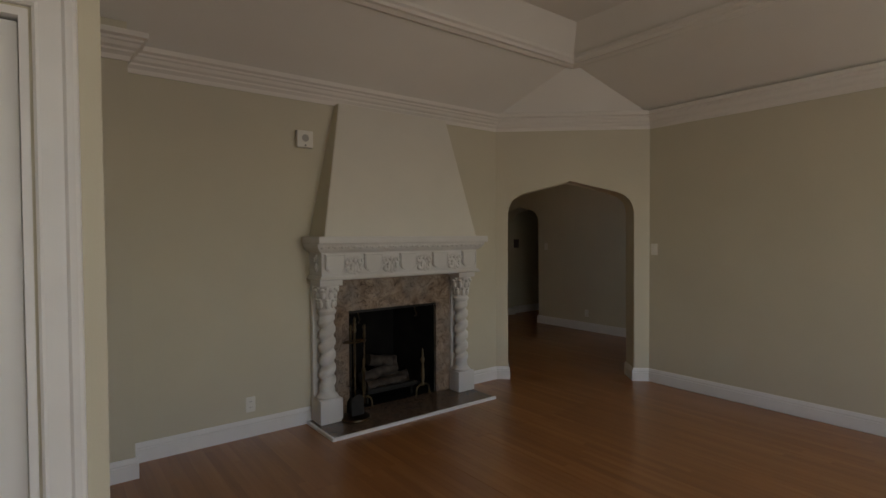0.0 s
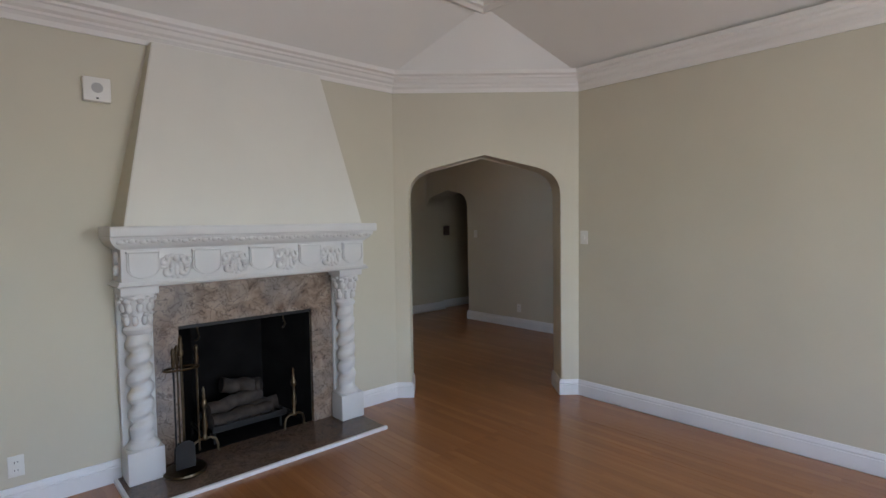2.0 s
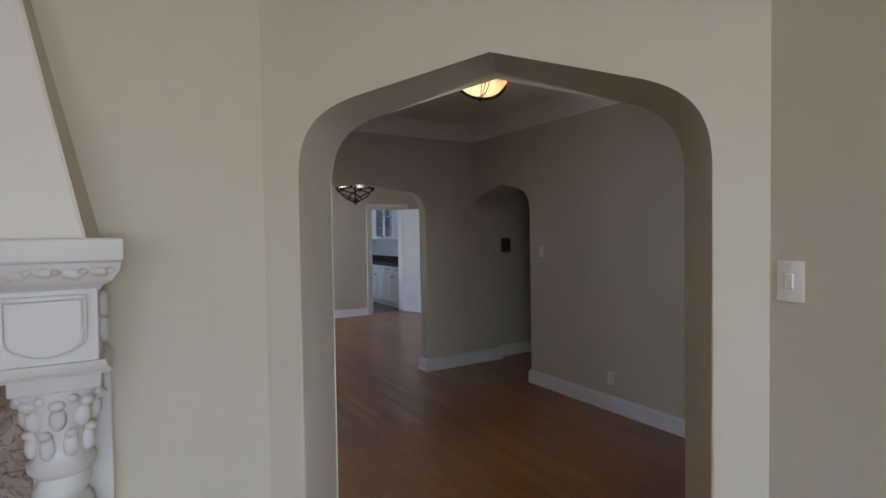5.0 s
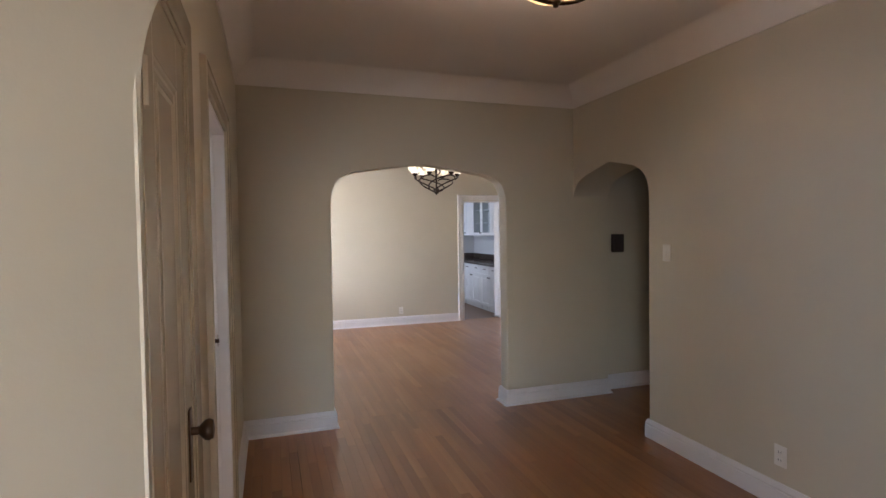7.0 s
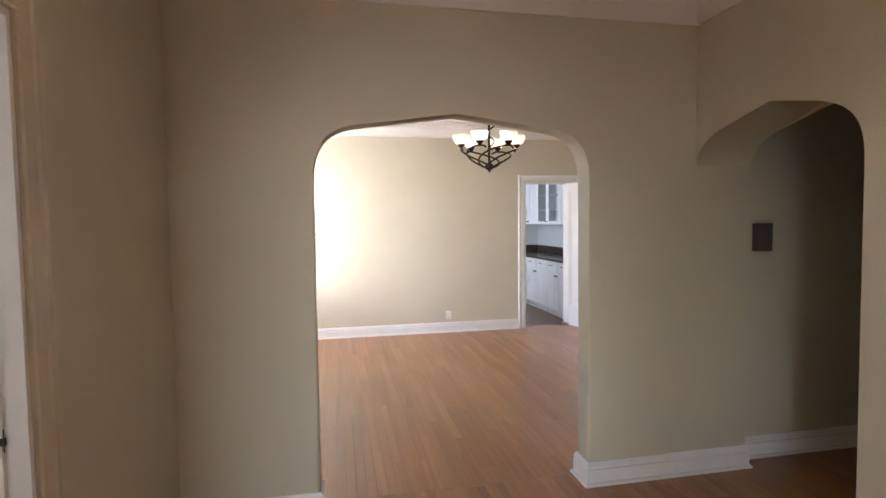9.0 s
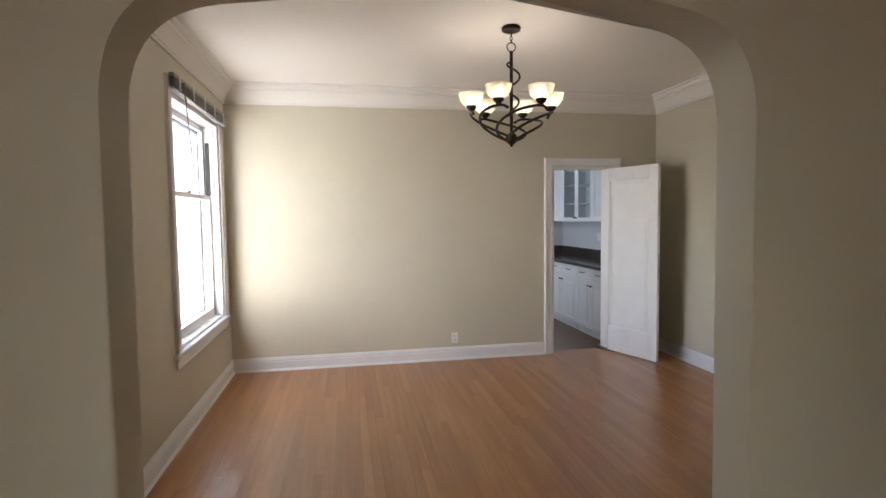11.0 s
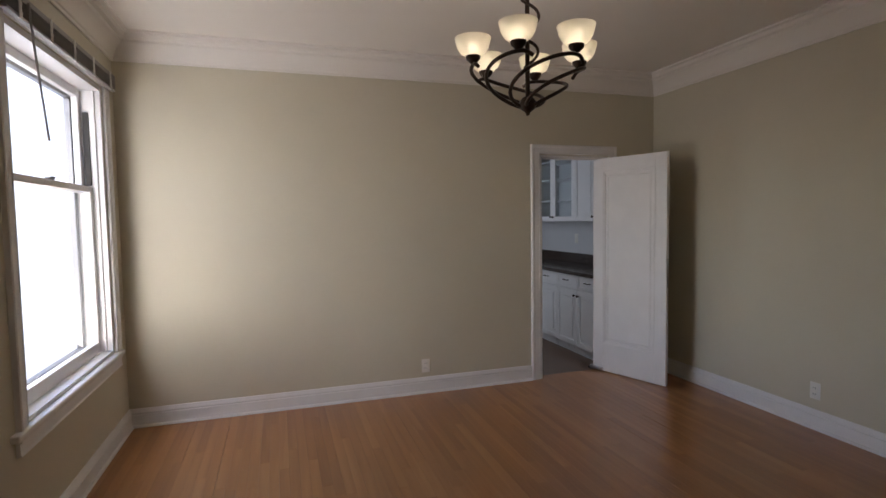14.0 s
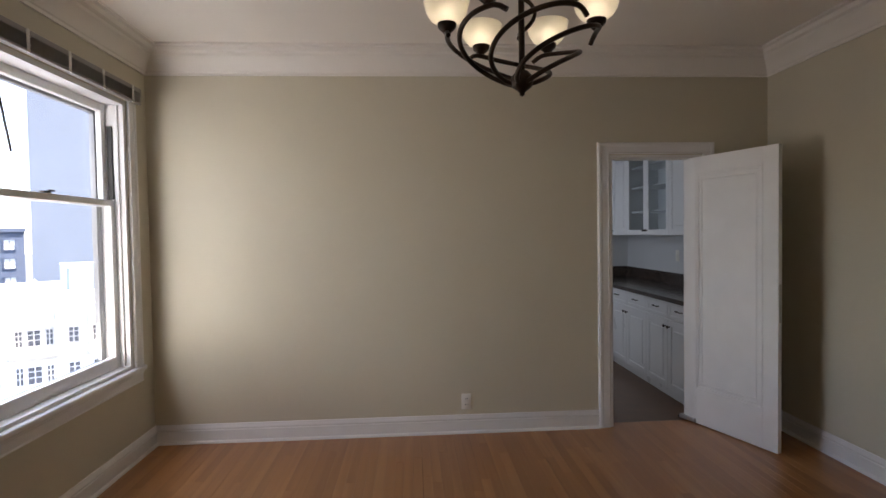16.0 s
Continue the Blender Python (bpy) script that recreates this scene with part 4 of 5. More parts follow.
    a = [bm.verts.new((x, y, 1.534)) for x, y in lo]
    c = [bm.verts.new((x, y, 2.645)) for x, y in hi]
    for i in range(4):
        bm.faces.new((a[i], a[(i + 1) % 4], c[(i + 1) % 4], c[i]))
    bm.faces.new(a)
    bm.faces.new(list(reversed(c)))
    bmesh.ops.bevel(bm, geom=[bm.edges.get((a[1], c[1])), bm.edges.get((a[2], c[2]))], offset=0.005, segments=2, affect="EDGES")
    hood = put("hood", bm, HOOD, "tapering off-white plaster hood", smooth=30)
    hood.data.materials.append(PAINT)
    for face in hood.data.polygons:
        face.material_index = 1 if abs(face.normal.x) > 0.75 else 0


fireplace()


# ---- lamps ----
AT = DINING
def chandelier():
    c = empty("chandelier", pose(7.112, 10.042, 2.785), "dark bronze chandelier with six lit frosted bowls and swirling arms", "chandelier")
    LIFT = 0.027
    part("canopy", lathe(bmesh.new(), [(0, 0), (0.058, 0), (0.066, -0.010), (0.062, -0.026), (0.044, -0.036), (0.012, -0.040), (0, -0.040)], 28), BRONZE, c, smooth=40)
    zt = -0.040
    for k in range(3):
        ring = [(0.010 * math.cos(a) * (k % 2), 0.010 * math.cos(a) * (1 - k % 2), zt - 0.014 - k * 0.022 + 0.015 * math.sin(a)) for a in (2 * math.pi * i / 12 for i in range(13))]
        part("chain_link", tube(bmesh.new(), ring, 0.0025, 6), BRONZE, c, smooth=50)
    ring = [(0.030 * math.cos(a), 0.0, -0.135 + 0.030 * math.sin(a)) for a in (2 * math.pi * i / 24 for i in range(25))]
    part("hanging_ring", tube(bmesh.new(), ring, 0.004, 8), BRONZE, c, smooth=50)
    part("stem", tube(bmesh.new(), [(0, 0, -0.162), (0, 0, -0.745)], 0.0115, 12), BRONZE, c, smooth=50)
    coil = []
    for i in range(64):
        s = i / 63
        a = 2 * math.pi * 2.0 * s + 2.6
        r = 0.012 + 0.052 * math.sin(math.pi * min(1, s * 1.05)) ** 0.6
        coil.append((r * math.cos(a), r * math.sin(a), -0.235 - 0.36 * s))
    part("spiral_ribbon", tube(bmesh.new(), coil, 0.0075, 8), BRONZE, c, smooth=50)
    part("hub", lathe(bmesh.new(), [(0, -0.742), (0.024, -0.745), (0.039, -0.762), (0.044, -0.780), (0.036, -0.802), (0.016, -0.816), (0.009, -0.824), (0.011, -0.830), (0, -0.837)], 24), BRONZE, c, smooth=40).location.z = LIFT
    for i in range(6):
        a0 = radians(-5 + 60 * i)
        pts = []
        for k in range(26):
            s = k / 25
            a = a0 - radians(125) * (1 - s) ** 1.25
            r = 0.03 + 0.249 * math.sin(math.pi / 2 * min(1, s * 1.12)) ** 0.95
            zz = LIFT - 0.790 + 0.188 * math.sin(math.pi / 2 * s) ** 1.25
            pts.append((r * math.cos(a), r * math.sin(a), zz))
        for k in (1, 2, 3):
            a = a0 + radians(4.5 * k)
            pts.append((0.280 * math.cos(a), 0.280 * math.sin(a), LIFT - 0.602 - 0.004 * k * k + 0.004 * k))
        arm = part("arm", tube(bmesh.new(), pts, 0.0092, 8), BRONZE, c, smooth=50)
        x, y, zz = 0.278 * math.cos(a0), 0.278 * math.sin(a0), LIFT - 0.592
        cup = part("cup", lathe(bmesh.new(), [(0, -0.004), (0.012, -0.004), (0.020, 0.004), (0.034, 0.018), (0.036, 0.032), (0.030, 0.036), (0, 0.036)], 20, (x, y, zz)), BRONZE, c, smooth=40)
        prof = [(0.026, 0.030), (0.045, 0.036), (0.062, 0.050), (0.075, 0.071), (0.082, 0.096), (0.087, 0.117), (0.0845, 0.117), (0.0795, 0.096), (0.0725, 0.073), (0.060, 0.054), (0.044, 0.040), (0.026, 0.034)]
        part("bowl", lathe(bmesh.new(), prof, 32, (x, y, zz)), BOWL, c, "lit frosted glass bowl", smooth=50)
        lamp("bulb", "POINT", Matrix.Translation((7.112 + x, 10.042 + y, 2.785 + zz + 0.074)), BULB, (1.0, 0.94, 0.84), radius=0.034)


chandelier()
AT = HOME


def ceiling_lamp():
    c = empty("ceiling_lamp", pose(6.134, 5.366, 2.755), "lit semi-flush bowl lamp with dark bronze bands", "ceiling lamp")
    part("canopy", lathe(bmesh.new(), [(0, 0), (0.085, 0), (0.09, -0.012), (0.078, -0.030), (0.03, -0.038), (0, -0.038)], 28), BRONZE, c, smooth=40)
    for k in range(3):
        a = radians(90 + 120 * k)
        part("rod", tube(bmesh.new(), [(0.05 * math.cos(a), 0.05 * math.sin(a), -0.03), (0.05 * math.cos(a), 0.05 * math.sin(a), -0.20)], 0.005, 8), BRONZE, c, smooth=50)
    part("stem", tube(bmesh.new(), [(0, 0, -0.03), (0, 0, -0.345)], 0.009, 10), BRONZE, c, smooth=50)
    out = [(0.190 * math.sin(a), -0.325 + 0.118 * (1 - math.cos(a)) / (1 - math.cos(1.35)) * 1.0) for a in (1.35 * i / 12 for i in range(13))]
    out = [(r / math.sin(1.35), z) for r, z in out]
    prof = [(max(r, 0.004), z) for r, z in out] + [(max(r - 0.005, 0.004), z + 0.005) for r, z in reversed(out)]
    part("bowl", lathe(bmesh.new(), prof, 40), AMBER, c, "lit frosted amber glass bowl", smooth=50)
    arm_a = radians(-8)
    for s in (0, math.pi):
        a = arm_a + s
        pts = [((r + 0.010) * math.cos(a), (r + 0.010) * math.sin(a), z - 0.010) for r, z in out]
        part("band", tube(bmesh.new(), pts, 0.010, 8), BRONZE, c, "dark bronze band under the bowl", smooth=50)
    a = radians(-112)
    for off in (-0.022, 0.0, 0.022):
        pts = [((r + 0.006) * math.cos(a) - off * math.sin(a) * min(1, r * 8), (r + 0.006) * math.sin(a) + off * math.cos(a) * min(1, r * 8), z - 0.006) for r, z in out] + [(0.197 * math.cos(a) - off * math.sin(a), 0.197 * math.sin(a) + off * math.cos(a), -0.185)]
        part("wire", tube(bmesh.new(), pts, 0.0035, 6), BRONZE, c, smooth=50)
    r = 0.185
    part("crossbar", tube(bmesh.new(), [(r * math.cos(a) - o * math.sin(a), r * math.sin(a) + o * math.cos(a), -0.228) for o in (-0.055, 0.055)], 0.007, 6), BRONZE, c)
    part("finial", lathe(bmesh.new(), [(0, -0.322), (0.020, -0.324), (0.022, -0.336), (0.012, -0.344), (0.010, -0.352), (0, -0.356)], 20), BRONZE, c, smooth=40)
    for k in range(2):
        lamp("bulb", "POINT", Matrix.Translation((6.134 + 0.06 * (1 - 2 * k), 5.366, 2.755 - 0.225)), HALL_BULB, (1.0, 0.79, 0.58), radius=0.045)


ceiling_lamp()


# ---- fireplace furniture ----
def andiron():
    a = empty("andiron", pose(0, 0, 0), "brass andiron with turned finial on curled feet", "andiron", "pair of andirons")
    part("post", lathe(bmesh.new(), [(0, 0.095), (0.018, 0.095), (0.022, 0.108), (0.012, 0.12), (0.014, 0.15), (0.020, 0.19), (0.014, 0.25), (0.009, 0.30), (0.016, 0.318), (0.022, 0.338), (0.016, 0.358), (0.008, 0.37), (0.010, 0.39), (0.006, 0.41), (0.009, 0.425), (0.004, 0.445), (0, 0.455)], 16), BRASS, a, "turned brass post", smooth=45)
    for s in (-1, 1):
        pts = [(0, 0, 0.10), (s * 0.035, 0, 0.105), (s * 0.068, 0, 0.085), (s * 0.080, 0, 0.045), (s * 0.078, 0, 0.012), (s * 0.092, -0.004, 0.006)]
        part("foot", tube(bmesh.new(), pts, 0.0085, 8), BRASS, a, smooth=50)
    part("bar", tube(bmesh.new(), [(0, 0.0, 0.105), (0, 0.10, 0.105), (0, 0.36, 0.10), (0, 0.37, 0.012)], 0.011, 8), BLACKMETAL, a, "black iron log bar", smooth=50)
    return a


an = andiron()
an.matrix_basis = pose(2.90, 4.375, 0.021, 0, 0, -4)
copy_thing(an, pose(3.535, 4.375, 0.021, 0, 0, 4))


def fire_grate():
    g = empty("fire_grate", pose(3.235, 4.60, 0.022), "black iron fire grate in the firebox", "fire grate")
    for i in range(7):
        x = -0.24 + 0.08 * i
        part("bar", tube(bmesh.new(), [(x, -0.16, 0.15), (x, -0.15, 0.09), (x, 0.16, 0.09), (x, 0.17, 0.15)], 0.008, 6), BLACKMETAL, g)
    for y in (-0.12, 0.12):
        part("rail", tube(bmesh.new(), [(-0.27, y, 0.080), (0.27, y, 0.080)], 0.009, 6), BLACKMETAL, g)
        for x in (-0.24, 0.24):
            part("leg", tube(bmesh.new(), [(x, y, 0.08), (x, y, 0.0)], 0.009, 6), BLACKMETAL, g)
    part("front_bar", B(-0.27, -0.178, 0.098, 0.27, -0.166, 0.14, 0.003, 1), BLACKMETAL, g)


fire_grate()
rng = random.Random(4)
for x0, y0, z0, ln, r, yaw, tilt in ((3.20, 4.51, 0.171, 0.46, 0.050, 6, 2), (3.27, 4.63, 0.171, 0.48, 0.052, -7, 0), (3.17, 4.57, 0.262, 0.42, 0.048, 10, -3), (3.25, 4.64, 0.345, 0.28, 0.055, -18, 6)):
    bm = bmesh.new()
    k = 14
    wob = [rng.uniform(0.9, 1.1) for _ in range(k)]
    tube(bm, [((i / (k - 1) - 0.5) * ln, 0.006 * math.sin(i * 1.3), 0.005 * math.cos(i * 0.9)) for i in range(k)], r, 12, wob)
    lg = thing("log", bm, LOG, "ash-grey split log resting in the fire grate", "log", "logs on the grate", smooth=50)
    lg.matrix_world = pose(x0, y0, z0, 0, tilt, yaw)


def fire_tools():
    t = empty("fire_tool_set", pose(2.725, 4.205, 0.021), "tarnished brass fire tool stand with shovel, poker and brush", "fire tools")
    t.scale = (1, 1, 1.1)
    part("base", lathe(bmesh.new(), [(0, 0), (0.118, 0), (0.124, 0.008), (0.120, 0.018), (0.10, 0.022), (0.03, 0.03), (0, 0.03)], 32), DARKBRASS, t, "round tarnished base", smooth=40)
    part("post", tube(bmesh.new(), [(0, 0, 0.02), (0, 0, 0.66)], 0.009, 10), DARKBRASS, t, smooth=50)
    part("finial", lathe(bmesh.new(), [(0, 0.65), (0.014, 0.655), (0.018, 0.675), (0.010, 0.69), (0.015, 0.71), (0.010, 0.735), (0.013, 0.75), (0, 0.775)], 14), DARKBRASS, t, "turned tarnished finial", smooth=45)
    ring = [(0.10 * math.cos(a), 0.045 * math.sin(a), 0.585) for a in (2 * math.pi * i / 24 for i in range(25))]
    part("tool_ring", tube(bmesh.new(), ring, 0.007, 6), DARKBRASS, t, "tarnished hanging ring", smooth=50)
    for i, (x, y) in enumerate(((-0.05, -0.02), (0.085, -0.01), (-0.01, 0.05))):
        tool = part(("shovel", "poker", "brush")[i], tube(bmesh.new(), [(x, y, 0.10), (x, y, 0.60)], 0.006, 8), DARKBRASS if i else BLACKMETAL, t, smooth=50)
        part("handle", lathe(bmesh.new(), [(0, 0.60), (0.009, 0.60), (0.013, 0.63), (0.009, 0.66), (0.014, 0.685), (0.009, 0.70), (0, 0.712)], 12, (x, y, 0)), DARKBRASS, tool, smooth=45)
        if i == 0:
            pts = [(-0.055, 0.0), (-0.055, 0.11)] + [(0.055 * math.cos(a), 0.11 + 0.045 * math.sin(a)) for a in (math.pi * (1 - k / 8) for k in range(1, 8))] + [(0.055, 0.11), (0.055, 0.0)]
            b = prism(bmesh.new(), pts, lambda u, v, d: Vector((x + 0.035 + u, y - 0.055 + d - 0.03 * v, 0.045 + v)), 0.004)
            part("blade", b, BLACKMETAL, tool, "black iron shovel blade")
        if i == 2:
            part("bristles", lathe(bmesh.new(), [(0, 0.04), (0.04, 0.04), (0.034, 0.12), (0.014, 0.15), (0, 0.15)], 14, (x, y, 0)), BLACKMETAL, tool, smooth=40)


fire_tools()


# ---- plates, boxes ----
def outlet(m, label="white duplex outlet above the baseboard"):
    o = empty("wall_outlet", m, label, "outlet", "wall outlets")
    part("plate", B(-0.036, -0.006, -0.058, 0.036, 0, 0.058, 0.003, 2), IVORY, o, smooth=30)
    for z in (-0.022, 0.022):
        s = part("socket", B(-0.017, -0.009, z - 0.015, 0.017, -0.006, z + 0.015, 0.002, 1), IVORY, o)
        for x in (-0.007, 0.007):
            part("slot", B(x - 0.0014, -0.0098, z - 0.005, x + 0.0014, -0.0088, z + 0.006), DARKSLOT, s)
    part("screw", lathe(bmesh.new(), [(0, 0), (0.003, 0), (0.003, 0.001), (0, 0.0014)], 8), IVORY, o).matrix_basis = pose(0, -0.006, 0, 90, 0, 0)
    return o


def switch(m, label="white light switch plate", toggle=True):
    o = empty("light_switch", m, label, "light switch")
    part("plate", B(-0.036, -0.006, -0.058, 0.036, 0, 0.058, 0.003, 2), IVORY, o, smooth=30)
    part("toggle", B(-0.011, -0.012, -0.022, 0.011, -0.005, 0.022, 0.003, 1), IVORY, o)
    for z in (-0.045, 0.045):
        part("screw", lathe(bmesh.new(), [(0, 0), (0.003, 0), (0.003, 0.001), (0, 0.0014)], 8), IVORY, o).matrix_basis = pose(0, -0.006, z, 90, 0, 0)
    return o


outlet(pose(1.936, 4.41, 0.247), "white duplex outlet beside the fireplace")
AT = DINING
outlet(pose(7.069, 11.88, 0.231), "white duplex outlet under the dining room wall")
outlet(pose(9.375, 10.246, 0.262, 0, 0, -90), "white duplex outlet beside the open door")
AT = HOME
outlet(pose(7.61, 5.555, 0.282, 0, 0, -90), "white duplex outlet on the hall wall")
switch(pose(5.72, 3.29, 1.385, 0, 0, -90), "white two-button switch plate beside the arch")
switch(pose(7.61, 6.405, 1.345, 0, 0, -90), "white light switch beside the narrow arch")


def chime_box():
    c = empty("speaker_box", pose(2.385, 4.41, 2.322), "square white speaker box high on the wall", "speaker box")
    part("case", B(-0.068, -0.045, -0.068, 0.068, 0, 0.068, 0.006, 2), IVORY, c, smooth=30)
    b = lathe(bmesh.new(), [(0.030, 0), (0.034, 0), (0.034, 0.003), (0.030, 0.003)], 24)
    bmesh.ops.transform(b, matrix=pose(0, -0.0450, 0.008, 90, 0, 0), verts=b.verts)
    part("grille_rim", b, IVORY, c, smooth=40)
    b = lathe(bmesh.new(), [(0, 0), (0.029, 0), (0.029, 0.0015), (0, 0.0022)], 24)
    bmesh.ops.transform(b, matrix=pose(0, -0.0450, 0.008, 90, 0, 0), verts=b.verts)
    part("grille", b, GRILLE, c, "round pale grey grille", smooth=40)
    part("button", B(-0.006, -0.048, -0.056, 0.006, -0.044, -0.046, 0.001, 1), DARKSLOT, c)


chime_box()
tp = empty("wall_plate", pose(8.142, 7.66, 1.381), "dark bronze plate on the passage wall", "wall plate")
part("plate", B(-0.062, -0.03, -0.085, 0.062, 0, 0.085, 0.005, 2), DARKPLATE, tp, smooth=30)
part("cover", B(-0.05, -0.036, -0.07, 0.05, -0.029, 0.07, 0.004, 2), DARKPLATE, tp, smooth=30)


# ---- kitchen ----
AT = DINING
def cab_door(parent, y0, y1, z0, z1, x, glass=False, knob=None):
    """Door or drawer front on the plane x, facing -x."""
    b = bmesh.new()
    w = 0.055 if z1 - z0 > 0.25 else 0.03
    box(b, x - 0.019, y0, z0, x, y0 + w, z1, 0.002, 1)
    box(b, x - 0.019, y1 - w, z0, x, y1, z1, 0.002, 1)
    box(b, x - 0.019, y0 + w, z0, x, y1 - w, z0 + w, 0.002, 1)
    box(b, x - 0.019, y0 + w, z1 - w, x, y1 - w, z1, 0.002, 1)
    if not glass:
        box(b, x - 0.011, y0 + w, z0 + w, x, y1 - w, z1 - w)
        if z1 - z0 > 0.25:
            box(b, x - 0.018, y0 + w + 0.03, z0 + w + 0.03, x - 0.008, y1 - w - 0.03, z1 - w - 0.03, 0.006, 1)
    d = part("cabinet_door" if z1 - z0 > 0.25 else "drawer_front", b, CABINET, parent)
    if glass:
        g = part("pane", B(x - 0.012, y0 + w - 0.004, z0 + w - 0.004, x - 0.008, y1 - w + 0.004, z1 - w + 0.004), CABGLASS, d, "clear glass pane")
        g.visible_shadow = False
    if knob:
        ky, kz = knob
        if z1 - z0 > 0.25:
            k = lathe(bmesh.new(), [(0, 0), (0.005, 0), (0.005, 0.012), (0.013, 0.018), (0.013, 0.026), (0, 0.030)], 12)
            bmesh.ops.transform(k, matrix=pose(x - 0.019, ky, kz, 0, -90, 0), verts=k.verts)
        else:
            k = tube(bmesh.new(), [(x - 0.019, ky - 0.045, kz), (x - 0.042, ky - 0.04, kz), (x - 0.045, ky, kz), (x - 0.042, ky + 0.04, kz), (x - 0.019, ky + 0.045, kz)], 0.005, 6)
        part("handle", k, BRONZE, d, "dark bronze pull", smooth=40)
    return d


def base_cabinet(y0, y1):
    c = empty("base_cabinet", pose(0, 0, 0), "white base cabinet with two drawers and two doors", "cabinet", "kitchen base cabinets")
    part("body", B(8.885, y0 + 0.002, 0.10, 9.448, y1 - 0.002, 0.862), CABINET, c)
    part("toe_kick", B(8.945, y0 + 0.002, 0.0, 9.448, y1 - 0.002, 0.10), CABINET, c)
    m = (y0 + y1) / 2
    for a, b, s in ((y0, m, 1), (m, y1, -1)):
        cab_door(c, a + 0.003, b - 0.003, 0.715, 0.855, 8.884, knob=((a + b) / 2, 0.795))
        cab_door(c, a + 0.003, b - 0.003, 0.108, 0.705, 8.884, knob=(m - s * 0.035, 0.645))


for y0, y1 in ((12.0, 12.82), (12.82, 13.72), (13.72, 14.598)):
    base_cabinet(y0, y1)
wt = empty("worktop", pose(0, 0, 0), "dark brown granite worktop with upstand", "worktop")
part("slab", B(8.83, 11.998, 0.863, 9.447, 14.597, 0.90, 0.004, 2), GRANITE, wt)
part("upstand", B(9.42, 11.998, 0.9005, 9.447, 14.597, 1.02, 0.002, 1), GRANITE, wt)
part("upstand", B(8.83, 14.57, 0.9005, 9.4195, 14.597, 1.02, 0.002, 1), GRANITE, wt)


def wall_cabinet(y0, y1, glass):
    c = empty("wall_cabinet", pose(0, 0, 0), "white wall cabinet with glazed doors and shelves" if glass else "white wall cabinet with two panelled doors", "cabinet", "kitchen wall cabinets")
    z0, z1, x0, x1 = 1.42, 2.34, 9.105, 9.448
    b = bmesh.new()
    for a in (y0 + 0.002, y1 - 0.020):
        box(b, x0, a, z0, x1, a + 0.018, z1)
    for z in (z0, z1 - 0.018):
        box(b, x0, y0 + 0.020, z, x1, y1 - 0.020, z + 0.018)
    box(b, x1 - 0.012, y0 + 0.020, z0 + 0.018, x1, y1 - 0.020, z1 - 0.018)
    part("body", b, CABINET, c)
    if glass:
        for z in (1.66, 1.92, 2.14):
            part("shelf", B(x0 + 0.03, y0 + 0.021, z, x1 - 0.013, y1 - 0.021, z + 0.018), CABINET, c)
    m = (y0 + y1) / 2
    for a, bb, s in ((y0, m, 1), (m, y1, -1)):
        cab_door(c, a + 0.002, bb - 0.002, z0 + 0.002, z1 - 0.002, x0 - 0.001, glass, knob=(m - s * 0.03, z0 + 0.05))


wall_cabinet(12.0, 12.82, False)
wall_cabinet(12.82, 13.77, True)
wall_cabinet(13.77, 14.598, False)
switch(pose(9.45, 13.35, 1.2, 0, 0, -90), "white switch plate on the kitchen wall")


AT = HOME
# ---- the city outside ----
thing("ground", B(-900, -900, -22.3, 900, 900, -22), STREET, "city ground far below the window", "ground", kind="structure")


def building(name, m, w, d, h, material, label, rows=(), roof=True, glass=None):
    """A block with its front on the local plane y = 0, foot at z = 0. rows: (sill height, window width, height, list of x, arched)."""
    b = empty(name, m, label, "building")
    part("wall", B(0, 0, 0, w, d, h), material, b)
    part("roof", B(0.3, 0.3, h + 0.002, w - 0.3, d - 0.3, h + 0.12), CITYROOF, b, "grey flat roof")
    part("parapet", sweep(bmesh.new(), [(0, 0, h), (0, d, h), (w, d, h), (w, 0, h)], [(0, 0), (0.25, 0), (0.25, 0.7), (-0.1, 0.7), (-0.1, 0.55), (0, 0.5)] if roof else [(0, 0), (0.2, 0), (0.2, 0.3), (0, 0.3)], (0, 0, 1), closed=True), material, b)
    for z, ww, hh, xs, arched in rows:
        for x in xs:
            fr = bmesh.new()
            box(fr, x - ww / 2 - 0.14, -0.12, z - 0.16, x + ww / 2 + 0.14, 0.0, z)
            box(fr, x - ww / 2 - 0.14, -0.08, z, x - ww / 2, 0.0, z + hh)
            box(fr, x + ww / 2, -0.08, z, x + ww / 2 + 0.14, 0.0, z + hh)
            box(fr, x - ww / 2 - 0.2, -0.12, z + hh, x + ww / 2 + 0.2, 0.0, z + hh + 0.2)
            box(fr, x - 0.04, -0.05, z, x + 0.04, -0.01, z + hh)
            for k in (0.35, 0.7):
                box(fr, x - ww / 2, -0.05, z + hh * k, x + ww / 2, -0.01, z + hh * k + 0.07)
            if arched:
                pts = [(ww / 2 * 1.2 * math.cos(t), 0.75 * ww * math.sin(t)) for t in (math.pi * i / 10 for i in range(11))]
                prism(fr, pts, lambda u, v, q: Vector((x + u, -0.16 + q, z + hh + 0.2 + v)), 0.16)
            wdw = part("window", fr, CITYTRIM if arched else material, b)
            part("pane", B(x - ww / 2, -0.02, z, x + ww / 2, 0.01, z + hh), glass or CITYPANE, wdw, "pale glass pane" if glass else "dark glass pane")
    return b


def placed(bearing, dist, side=0.0, z=-22.0, turn=0.0):
    """A pose on the far side of the street: bearing in degrees west of north from the dining room, front towards the room."""
    a = radians(bearing)
    return pose(6.2 - dist * math.sin(a) + side * math.cos(a), 8.0 + dist * math.cos(a) + side * math.sin(a), z, 0, 0, bearing + turn)


